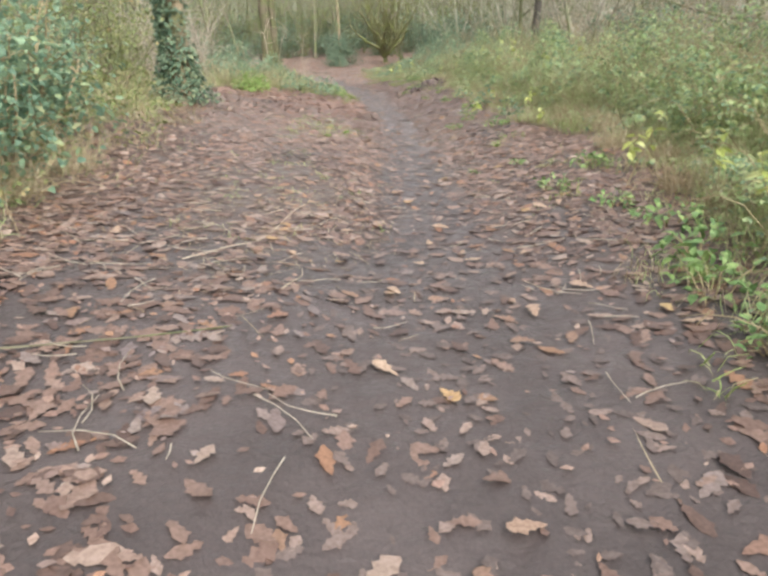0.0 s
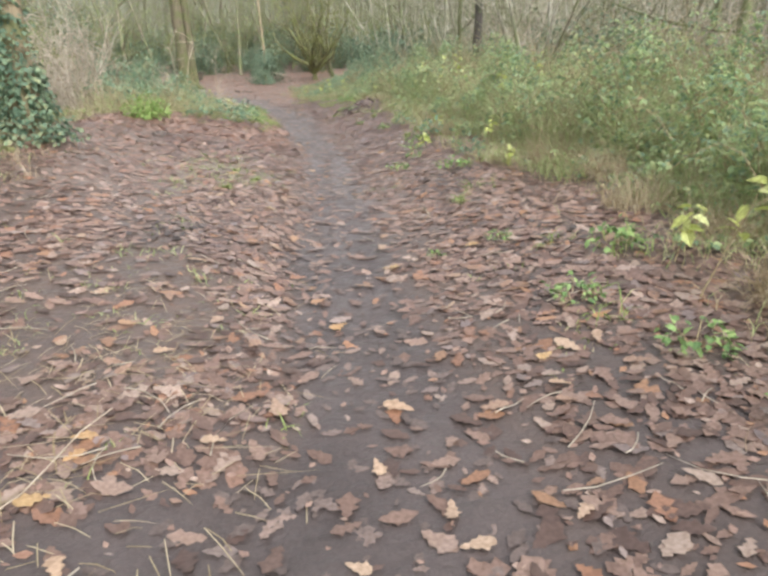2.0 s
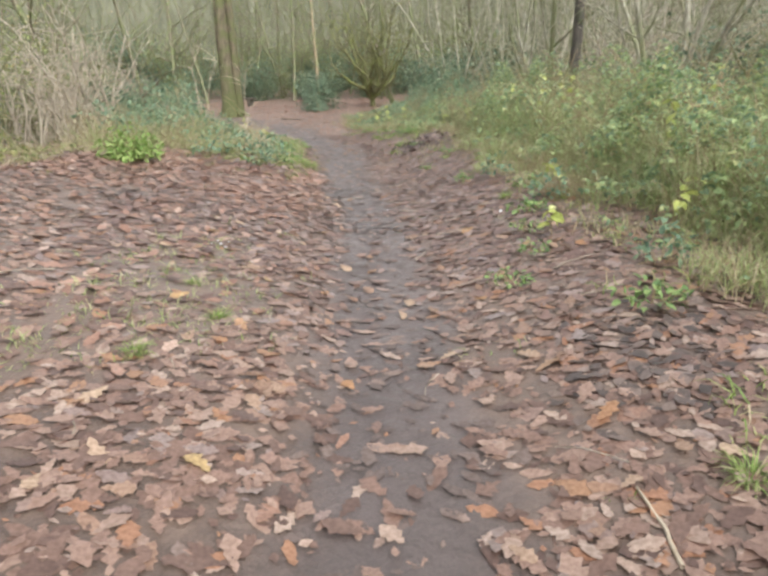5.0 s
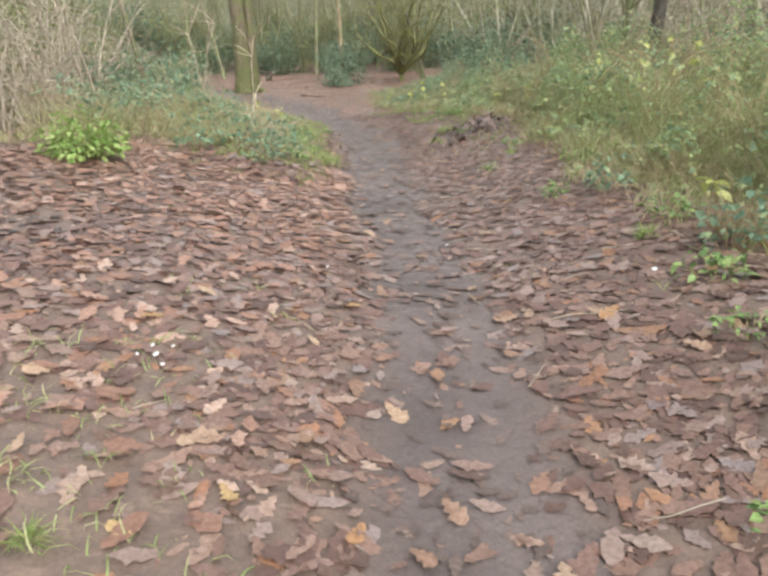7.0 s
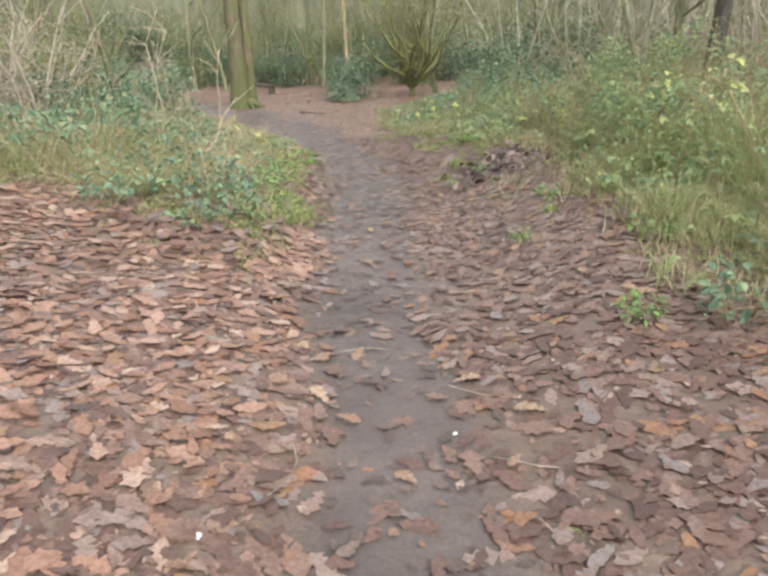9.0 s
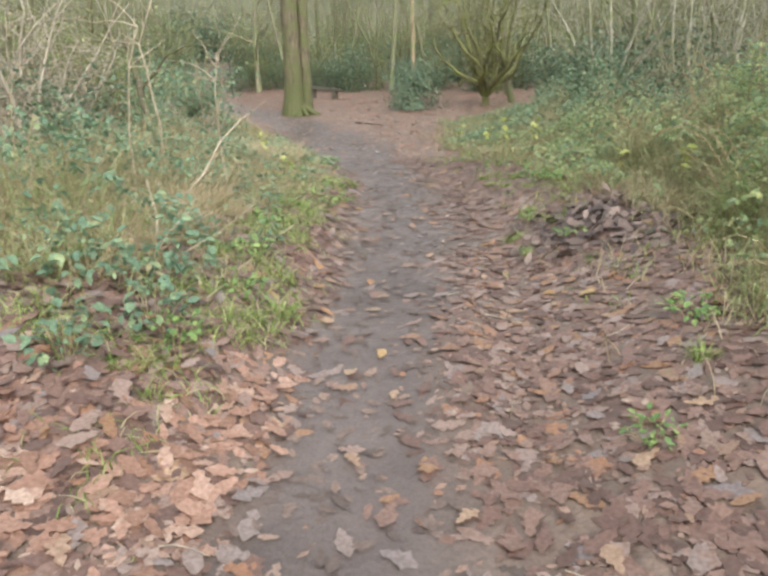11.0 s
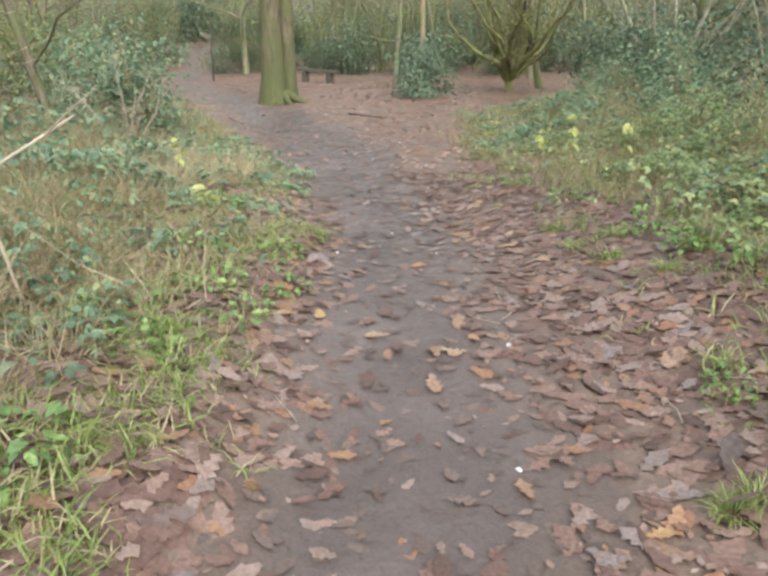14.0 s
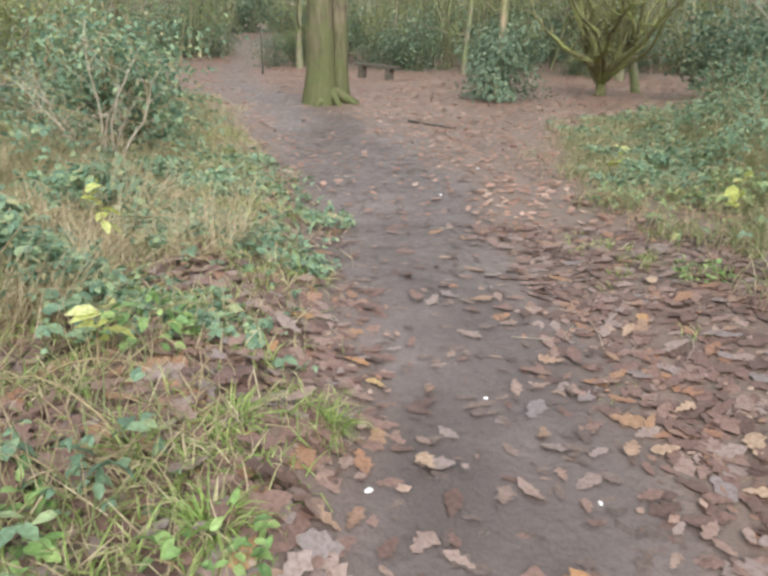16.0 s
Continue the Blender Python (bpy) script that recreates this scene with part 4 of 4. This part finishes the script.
litter("far_leaf_litter", -24, 8, 26, 56, 105000, lambda x, y: (0.95 - 0.75 * trodden(x, y)) * (1 - 0.6 * grassy(x, y)), 0.06, 0.125, OVALS, M_rust, 52, "rusty brown leaves covering the clearing", 0.03)
litter("leaf_scraps", -5, 2.6, -4, 26, 50000, leaf_cover, 0.025, 0.06, OVALS, M_litter, 56, "small broken brown leaf scraps", 0.015, 0.12)
litter("path_end_litter", -33, -16, 58, 70, 5000, lambda x, y: np.exp(-((x - line(y)) / 1.6) ** 2), 0.12, 0.2, OVALS, M_rust, 57, "rusty leaves where the far path climbs", 0.03)
litter("woodland_leaf_litter", -26, 24, -14, 28, 100000, lambda x, y: (1 - trodden(x, y)) * np.clip(smooth(4.0, 6.5, -x + 0.8 * rough_field(x, y, 2.2, 3)) + smooth(0.6, 1.8, x - right_edge(y)) + (1 - smooth(-4.5, -2.0, y)), 0, 1) * (1 - 0.5 * smooth(14, 24, np.abs(x))), 0.12, 0.2, OVALS, M_litter, 63, "brown fallen leaves over the woodland floor", 0.02)
litter("side_leaf_litter", -9, -3.0, -4, 26, 10000, lambda x, y: 0.8 * smooth(-9, -6.5, x + 0.6 * rough_field(x, y, 2.0, 5)), 0.08, 0.15, OVALS, M_litter, 53, "brown leaves lying under the shrubs", 0.03)
litter("bank_leaves", -4.5, -0.7, 15, 25, 21000, lambda x, y: grassy(x, y) * (0.25 + 0.75 * smooth(-0.5, 0.3, -rough_field(x, y, 0.8, 7))) * (1 - smooth(0.8, 1.9, bank(y) - x)), 0.08, 0.165, LOBED, M_red, 61, "reddish oak leaves caught in the grass of the bank", 0.045, 0.14)
litter("rusty_leaf_drift", -4.2, -0.5, 8.5, 16.8, 9000, lambda x, y: (1 - trodden(x, y)) * smooth(8.5, 11.5, y) * (0.22 + 0.78 * smooth(12.5, 14.5, y)) * (0.5 + 0.5 * smooth(-0.4, 0.4, rough_field(x, y, 1.4, 6))) * (1 - 0.7 * grassy(x, y)), 0.07, 0.15, LOBED, M_rust, 64, "dry rusty oak leaves drifted below the bank", 0.03, 0.12)
litter("dark_leaves", 0.5, 2.4, 18.2, 21.4, 2600, lambda x, y: np.exp(-((x - 1.25) ** 2 / 0.17 + (y - 19.45) ** 2 / 0.42)), 0.09, 0.17, LOBED, M_heap, 54, "dark wet leaves heaped by the brambles", 0.07, 0.32)
def spots_cover(spots, size):
    return lambda x, y: np.clip(sum(np.exp(-((x - a) ** 2 + (y - c) ** 2) / size) for a, c in spots), 0, 1)


litter("wet_leaf_patches", -3, 2, 5, 14, 16000, spots_cover([(-2.25, 12.6), (-1.05, 7.3), (1.75, 6.7), (1.35, 8.9), (1.6, 9.3)], 0.07), 0.06, 0.11, OVALS, M_wet, 60, "patches of dark wet leaves in the litter", 0.02)
litter("trodden_leaves", -5, 2, 0, 32, 26000, lambda x, y: trodden(x, y) * (0.85 - 0.4 * smooth(20, 24, y)), 0.03, 0.11, LOBED, M_scrap, 55, "dark leaf scraps trodden into mud", 0.003, 0.03)

# ---- far stems: the wood goes on, too fine to tell apart ----
far = Tubes()
r = random.Random(91)
for k in range(520):
    x, y = r.uniform(-50, 45), r.uniform(50, 74)
    if abs(x - float(line(y))) < 1.2:
        continue
    far.add(wander(r, (x, y, float(land(x, y)) - 0.1), (r.uniform(-0.45, 0.45), r.uniform(-0.1, 0.1), 1), r.uniform(6, 12), 6, 0.24), taper(r.uniform(0.03, 0.10), 0.02, 7), 4)
    for q in range(5):
        far.add(wander(r, (x, y, float(land(x, y)) + r.uniform(1, 6)), (r.uniform(-1, 1), r.uniform(-0.4, 0.4), r.uniform(0.2, 1.2)), r.uniform(1, 3.5), 4, 0.3), taper(0.03, 0.006, 5), 3)
tagged(far.object("far_trees", M_bark), "grey-tan bare stems of the wood beyond", "trees", kind="stuff")


# ---- bench at the clearing ----
def bench():
    base = root("bench", -7.75, 43.5)
    base.rotation_euler = (0, 0.05, radians(-30))
    bm = bmesh.new()
    bmesh.ops.create_cube(bm, size=1, matrix=Matrix.Translation((0, 0, 0.47)) @ Matrix.Diagonal((2.2, 0.32, 0.10, 1)))
    bmesh.ops.bevel(bm, geom=bm.edges[:], offset=0.018, segments=2, affect="EDGES")
    part("seat", bm, M_bench, base)
    for sx in (-0.72, 0.72):
        bm = bmesh.new()
        bmesh.ops.create_cube(bm, size=1, matrix=Matrix.Translation((sx, 0, 0.18)) @ Matrix.Diagonal((0.25, 0.25, 0.51, 1)))
        bmesh.ops.bevel(bm, geom=bm.edges[:], offset=0.02, segments=2, affect="EDGES")
        part("leg", bm, M_bench, base)
    tagged(base, "plain weathered plank bench on two stout legs", "bench")


bench()


# ---- the bright green clump and smaller weeds ----
def weed(name, seed, leaves, size, spread_at, height, mat):
    g = np.random.default_rng(seed)
    base = new(name)
    a, d = g.uniform(0, 6.283, leaves), spread_at * np.sqrt(g.random(leaves))
    h = height * (1 - 0.6 * (d / spread_at) ** 2) * g.uniform(0.15, 1, leaves)
    h = h * (0.7 + 0.6 * np.sin(3 * a + 1) ** 2)
    d = d * (0.75 + 0.35 * np.sin(2 * a + seed) ** 2)
    c = np.stack([d * np.cos(a), d * np.sin(a), h + 0.01], 1)
    stem = Tubes()
    for k in range(0, leaves, 6):
        stem.add([(c[k][0] * 0.3, c[k][1] * 0.3, -0.03), (c[k][0] * 0.7, c[k][1] * 0.7, c[k][2] * 0.7), tuple(c[k])], [0.004, 0.003, 0.002], 3)
    tagged(stem.object("stalkwork", M_cane, base), kind="stuff")
    triangles_object("foliage", *strew(ROUNDS, c, turns(a + g.normal(0, 0.6, leaves), g.normal(-0.1, 0.5, leaves), g.normal(0, 0.4, leaves)), size * g.uniform(0.6, 1.3, leaves), seed), mat, base)
    return base


clump = weed("green_clump", 61, 900, 0.07, 0.42, 0.40, M_fresh)
clump.matrix_basis = pose(-3.25, 15.35, float(land(-3.25, 15.35)))
tagged(clump, "bright green leafy clump on brown leaf litter", "plant")
weeds = [weed("weed", 62 + k, 70, 0.05, 0.18, 0.13, M_weed) for k in range(3)]
weed_spots = [(1.75, 2.95, 1.5), (1.95, 3.5, 1.6), (2.0, 4.2, 1.4), (1.7, 2.3, 1.1), (1.9, 1.6, 1.4), (1.85, 4.9, 1.0), (1.55, 5.6, 0.9), (2.1, 6.3, 1.2), (1.47, 6.87, 0.6), (0.96, 6.78, 0.4),
              (1.7, 9.6, 1.1), (1.12, 10.4, 0.8), (1.4, 10.9, 0.7), (1.65, 12.2, 1.1), (1.5, 11.5, 0.8), (1.9, 13.4, 1.1), (1.35, 14.4, 0.8), (1.9, 15.8, 1.2), (1.0, 16.2, 0.7), (1.45, 17.3, 0.9),
              (1.0, 19.2, 0.8), (0.7, 20.3, 0.7), (0.8, 22.4, 1.0), (0.35, 23.6, 1.0), (-0.1, 24.6, 0.9), (-1.25, 17.4, 1.0),
              (-1.6, 18.3, 1.2), (-1.3, 16.6, 1.0), (-1.75, 19.3, 1.2), (-2.1, 20.4, 1.2), (-2.3, 21.6, 1.3), (-2.7, 22.9, 1.3), (-1.55, 20.6, 0.9), (-1.8, 20.1, 1.0), (-1.5, 21.2, 0.9), (-1.9, 21.0, 1.1), (-1.75, 21.8, 1.0), (0.95, 21.9, 1.1), (1.15, 21.5, 1.2), (0.9, 22.7, 1.1), (1.3, 22.1, 1.3)]
blue_weeds = [weed("leafy_weed", 66 + k, 90, 0.062, 0.2, 0.34, M_blue_bramble) for k in range(2)]
plant(blue_weeds, [(-1.46, 16.7, 1.1), (-1.7, 17.5, 1.2), (-1.62, 16.2, 0.9), (-2.1, 17.1, 1.3), (-2.0, 18.2, 1.1), (-2.5, 16.6, 1.2), (-2.75, 17.6, 1.2), (-1.5, 18.6, 0.7), (1.75, 22.3, 1.1), (1.35, 23.0, 1.0), (1.9, 23.4, 1.2), (2.05, 10.3, 0.9), (1.95, 12.6, 1.0), (1.7, 14.2, 0.9)],
      "bluish-green leafy plant rising through grass", "plant", "leafy weeds", 0.9, 1.2, 13)
plant(weeds, weed_spots, "small green weed growing through fallen leaves", "plant", "weeds", 0.8, 1.2, 9)


# ---- grass tufts in the litter ----
def tuft(seed):
    g = np.random.default_rng(seed)
    base = new("grass_tuft")
    n = 90
    a, q = g.uniform(0, 6.283, n), 0.05 * np.sqrt(g.random(n))
    s = g.uniform(0.08, 0.2, n)
    triangles_object("blades_of_tuft", *strew(BLADES, np.stack([q * np.cos(a), q * np.sin(a), 0 * a - 0.01], 1), turns(a + g.normal(0, 0.5, n), g.normal(0.35, 0.3, n), g.normal(0, 0.3, n)), np.stack([s, 0.22 + 0 * s, s], 1), seed), M_grass, base).name = "grass_blade_tuft"
    return base


plant([tuft(70 + k) for k in range(3)], [(0.6, 19.7, 0.8), (0.52, 19.65, 0.8), (0.64, 19.1, 0.8), (-0.95, 17.3, 1.2), (-1.05, 17.0, 1.0), (-1.9, 19.5, 1.1), (0.75, 20.5, 0.9), (-1.6, 20.0, 1.3), (-1.75, 20.3, 1.2), (-1.95, 21.4, 1.2),
      (1.45, 8.2, 0.8), (-0.65, 9.75, 0.7), (-0.95, 10.3, 0.5), (-2.0, 22.4, 1.2), (-1.8, 21.9, 1.2), (-2.2, 22.1, 1.2), (-1.7, 22.6, 1.0), (1.8, 3.2, 1.2), (1.95, 2.6, 1.2), (1.6, 13.0, 0.9), (1.35, 16.8, 0.9), (0.2, 22.9, 1.0), (-0.9, 9.2, 0.7), (0.5, 22.0, 0.9), (0.75, 21.6, 0.9), (0.6, 22.5, 1.0), (0.3, 22.4, 0.8), (0.9, 19.9, 0.9), (1.0, 21.9, 1.1), (-1.85, 20.3, 1.1), (-2.0, 20.7, 1.2), (-1.6, 19.4, 1.0)],
      "tuft of green grass among fallen leaves", "grass", "grass tufts", 0.9, 1.2, 10)


# ---- clumps of bleached dead grass ----
def straw_clump(seed):
    g = np.random.default_rng(seed)
    base = new("dead_grass_clump")
    n = 420
    a, q = g.uniform(0, 6.283, n), 0.32 * np.sqrt(g.random(n))
    s = g.uniform(0.2, 0.6, n)
    rot = turns(g.normal(0.6, 0.9, n), g.normal(0.5, 0.4, n), g.normal(0, 0.4, n))
    triangles_object("straw", *strew(STALKS, np.stack([q * np.cos(a), q * np.sin(a), 0 * a - 0.01], 1), rot, np.stack([s, 0.2 + 0 * s, s], 1), seed), M_straw, base)
    return base


plant([straw_clump(95 + k) for k in range(2)], [(2.6, 5.2, 0.8), (2.9, 6.2, 0.9), (2.7, 7.2, 0.8), (3.0, 8.2, 0.9), (2.55, 4.4, 0.8), (2.8, 9.3, 0.9), (-3.6, 23.5, 1.0), (-3.2, 24.2, 0.9), (-4.1, 24.6, 1.1), (-3.4, 22.8, 0.9), (-4.3, 23.7, 1.1), (-4.9, 25.2, 1.1), (-2.3, 17.9, 0.6), (-1.95, 18.5, 0.5), (-2.1, 19.4, 0.55), (-2.7, 19.7, 1.1), (-2.5, 19.1, 0.9), (-2.9, 20.4, 1.1), (-3.2, 18.6, 0.9), (2.1, 23.6, 1.0), (2.4, 14.6, 0.9), (2.2, 12.9, 0.8), (0.9, 26.0, 0.8), (1.6, 25.2, 0.9), (-3.0, 4.6, 0.9), (-3.0, 5.6, 0.9)],
      "clump of bleached dead grass bent over", "grass", "dead grass clumps", 0.9, 1.1, 12)


# ---- sprigs with yellow leaves standing out of the brambles ----
SPRIG_LEAVES = []
for v, f in ROUNDS:
    me = bpy.data.meshes.new("leaf")
    me.from_pydata([tuple(p) for p in v], [], [tuple(int(q) for q in t) for t in f])
    me.materials.append(M_yellow)
    SPRIG_LEAVES.append(me)


def sprig(seed, height):
    r = random.Random(seed)
    base = new("yellow_sprig")
    st = wander(r, (0, 0, -0.05), (r.uniform(-0.2, 0.2), r.uniform(-0.2, 0.2), 1), height, 6, 0.12)
    t = Tubes()
    t.add(st, taper(0.006, 0.002, 7), 4)
    stalk = t.object("stalk", M_cane, base)
    for k in range(9):
        leaf = new("leaf", SPRIG_LEAVES[k % 3])
        s = r.uniform(0.08, 0.13)
        spot = st[-1 - k // 3] + Vector((r.gauss(0, 0.015), r.gauss(0, 0.015), r.gauss(0, 0.015)))
        leaf.matrix_basis = Matrix.LocRotScale(spot, Euler((r.gauss(0, 0.4), r.gauss(0.1, 0.4), r.uniform(0, 6.283))), (s, s, s))
        leaf.parent = stalk
    return base


for k, (x, y, z) in enumerate([(2.12, 5.34, 0.85), (2.5, 4.5, 0.75), (2.3, 5.9, 0.55), (2.45, 3.6, 0.8), (3.18, 16.85, 1.6), (2.95, 17.3, 1.5), (3.4, 16.2, 1.5), (2.7, 18.2, 1.4), (3.9, 15.2, 1.5), (4.2, 14.0, 1.5),
                               (2.3, 9.4, 0.5), (2.4, 10.9, 0.7), (3.1, 12.5, 1.2), (2.2, 13.3, 0.55), (1.81, 21.36, 0.75), (2.2, 20.4, 0.9), (0.42, 24.8, 0.9), (0.1, 25.3, 0.75), (0.9, 24.4, 0.9), (-0.4, 27.5, 0.6),
                               (1.6, 11.2, 0.38), (-2.67, 22.5, 0.5), (-3.3, 23.4, 0.75)]):
    ob = sprig(900 + k, max(0.25, z - float(land(x, y))))
    ob.matrix_basis = pose(x, y, float(land(x, y)))
    tagged(ob, "thin sprig with pale yellow-green leaves", "sprig", "yellow sprigs")


# ---- dead branches, sticks and twigs ----
def stick(name, pts, r0, r1, mat, label, twigs=0, seed=0):
    r = random.Random(seed)
    base = new(name)
    base.location = pts[0]
    rel = [Vector(p) - Vector(pts[0]) for p in pts]
    fine = []
    for k in range(len(rel) - 1):
        for f in (0, 0.33, 0.66):
            fine.append(rel[k].lerp(rel[k + 1], f) + Vector([r.uniform(-1, 1) * r0 * 0.5 for _ in range(3)]))
    fine.append(rel[-1])
    t = Tubes()
    t.add(fine, taper(r0, r1, len(fine)), 6)
    branch = t.object("branch", mat, base)
    for k in range(twigs):
        p = fine[r.randint(len(fine) // 3, len(fine) - 1)]
        t = Tubes()
        t.add(wander(r, p, (r.uniform(-1, 1), r.uniform(-0.6, 0.6), r.uniform(0.0, 1)), r.uniform(0.25, 0.6), 4, 0.3), taper(r1 * 1.0, 0.002, 5), 4)
        t.object("twig", mat, branch)
    return tagged(base, label, "branch")


def on(x, y, up=0.0):
    return (x, y, float(land(x, y)) + up)


stick("dead_branch", [on(-2.85, 19.35, -0.02), (-2.46, 19.5, 0.62), (-2.55, 20.2, 0.9), (-2.54, 20.94, 1.12)], 0.011, 0.007, M_deadwood, "bleached dead branch leaning over the brambles", 2, 1)
stick("dead_branch", [on(-2.6, 20.4, -0.03), (-2.62, 20.3, 0.8), (-2.58, 20.2, 1.35), (-2.5, 20.15, 1.75)], 0.009, 0.006, M_deadwood, "forked pale dead stem standing in the bank", 5, 2)
stick("dead_branch", [on(-3.3, 19.7, -0.03), (-3.25, 19.6, 1.0), (-3.1, 19.5, 1.6), (-2.9, 19.4, 1.95)], 0.009, 0.006, M_deadwood, "forked pale dead stem standing in the bank", 6, 3)
stick("dead_branch", [on(-3.9, 21.3, -0.03), (-3.8, 21.2, 1.0), (-3.9, 21.1, 1.9), (-3.6, 21.0, 2.4)], 0.016, 0.006, M_deadwood, "forked pale dead stem standing in the bank", 7, 4)
stick("dead_branch", [on(-1.9, 17.7, 0.02), on(-1.75, 18.2, 0.15), on(-1.6, 18.6, 0.33)], 0.005, 0.003, M_deadwood, "short broken stick leaning in grass", 0, 5)
stick("dead_branch", [on(-2.1, 17.9, -0.02), on(-2.12, 18.0, 0.25), on(-2.2, 18.05, 0.5)], 0.008, 0.004, M_deadwood, "short broken stick standing in grass", 0, 6)
r = random.Random(19)
for k in range(16):
    x, y = r.uniform(-2.9, -1.5), r.uniform(17.3, 21.5)
    x = min(x, float(bank(y)) - 0.35)
    a, ln, up = r.uniform(0, 6.283), r.uniform(0.25, 0.6), r.uniform(0.1, 0.45)
    stick("dead_stalk", [on(x, y, 0.0), on(x + 0.5 * ln * math.cos(a), y + 0.5 * ln * math.sin(a), 0.6 * up), on(x + ln * math.cos(a), y + ln * math.sin(a), up)], 0.0055, 0.003, M_deadwood, "pale dead stalk leaning in the bank grass", 1 if k % 3 == 0 else 0, 40 + k)
stick("fallen_stick", [on(1.1, 7.9, 0.012), on(1.12, 8.05, 0.014), on(1.11, 8.25, 0.012)], 0.008, 0.005, M_deadwood, "short pale stick on the leaf litter", 0, 7)
stick("fallen_stick", [on(-1.75, 2.15, 0.015), on(-1.2, 2.35, 0.02), on(-0.75, 2.55, 0.015)], 0.0055, 0.0025, M_bark, "long thin fallen stick across the litter", 0, 8)
stick("fallen_stick", [on(-1.3, 3.55, 0.015), on(-1.1, 3.9, 0.02), on(-0.95, 4.1, 0.015)], 0.0042, 0.0025, M_deadwood, "curved pale fallen stick", 1, 9)
stick("fallen_stick", [on(-0.6, 3.1, 0.012), on(-0.52, 3.35, 0.02), on(-0.55, 3.55, 0.012)], 0.0042, 0.0025, M_deadwood, "curved pale fallen stick", 0, 10)
stick("fallen_stick", [on(-3.6, 31.6, 0.02), on(-3.2, 31.3, 0.03), on(-2.7, 31.0, 0.02)], 0.02, 0.012, M_dark_bark, "dark fallen stick on the rusty leaves", 0, 11)
twig = Tubes()
r = random.Random(77)
for k in range(300):
    x, y = r.uniform(-3.2, 1.8), r.choice((r.uniform(0.5, 6), r.uniform(0.5, 26)))
    if abs(x - float(line(y))) < 0.5 * float(half(y)) or x > float(right_edge(y)):
        continue
    a, ln, w = r.uniform(0, 6.283), r.uniform(0.08, 0.38), r.uniform(-0.6, 0.6)
    pts = []
    for f in (0, 0.3, 0.65, 1):
        px, py = x + ln * f * math.cos(a + w * f), y + ln * f * math.sin(a + w * f)
        pts.append((px, py, float(land(px, py)) + 0.018 + 0.012 * r.random()))
    twig.add(pts, taper(0.0035, 0.0018, 4), 4)
tagged(twig.object("fallen_twigs", M_twig), "thin pale twigs strewn over the litter", "twigs", kind="stuff")


# ---- white pebbles and scraps on the mud ----
def pebble(x, y, s, seed, label):
    r = random.Random(seed)
    bm = bmesh.new()
    bmesh.ops.create_icosphere(bm, subdivisions=2, radius=s)
    for v in bm.verts:
        v.co = Vector((v.co.x * 1.2, v.co.y * 0.85, v.co.z * 0.55)) * (1 + r.uniform(-0.18, 0.18))
    me = bpy.data.meshes.new("pebble")
    bm.to_mesh(me)
    bm.free()
    me.materials.append(M_white)
    ob = new("pebble", me)
    ob.matrix_basis = pose(x, y, float(land(x, y)) + 0.3 * s + (0.013 if abs(x - float(line(y))) > 1 else 0), 0, 0, r.uniform(0, 360))
    tagged(ob, label, "pebble", "white pebbles")


for k, (x, y, s) in enumerate([(-0.49, 12.91, 0.022), (-1.48, 22.35, 0.022), (-2.36, 24.2, 0.026), (-2.47, 24.15, 0.03), (-2.13, 27.03, 0.03), (-1.18, 23.15, 0.018), (-0.93, 22.1, 0.016), (-1.9, 28.1, 0.025),
                               (-0.14, 19.85, 0.02), (-0.17, 20.87, 0.032), (0.34, 13.6, 0.016), (1.43, 12.4, 0.03), (-1.03, 11.38, 0.024), (-0.98, 11.31, 0.018), (-1.07, 11.45, 0.018), (-1.1, 11.36, 0.014), (-0.99, 11.47, 0.014), (-0.72, 22.55, 0.018)]):
    pebble(x, y, 0.6 * s, 30 + k, "small white pebble on the muddy path")

# ---- the thin post where the path leaves the clearing ----
post = root("post", -12.75, 44.5)
t = Tubes()
t.add([(0, 0, -0.1), (0.01, 0, 0.8), (-0.01, 0, 1.75)], [0.045, 0.042, 0.04], 8)
t.object("shaft", M_dark_bark, post)
tagged(post, "thin dark wooden post beside the path", "post")


# ---- single fallen leaves beside the way, children of the ground ----
leaf_meshes = []
for k, (v, t) in enumerate(OAKS):
    me = bpy.data.meshes.new("fallen_leaf")
    me.from_pydata([tuple(p) for p in v], [], [tuple(int(q) for q in f) for f in t])
    me.materials.append(M_leaf_single)
    me.shade_smooth()
    leaf_meshes.append(me)
r = random.Random(88)
made = 0
while made < 300:
    y = r.uniform(1.2, 25)
    x = float(line(y)) + r.gauss(0.1, 0.95)
    if x > float(right_edge(y)) + 0.2 or r.random() < 0.55 * float(trodden(x, y)):
        continue
    ob = new("fallen_leaf", leaf_meshes[made % len(leaf_meshes)])
    s = r.uniform(0.085, 0.15)
    ob.matrix_basis = Matrix.LocRotScale((x, y, float(land(x, y)) + 0.016), Matrix(laid(np.array([x]), np.array([y]), turns(*np.array([[r.uniform(0, 6.283)], [r.gauss(0, 0.12)], [r.gauss(0, 0.12)]])))[0].tolist()), (s, s, s * 0.7))
    ob.parent = ground
    made += 1
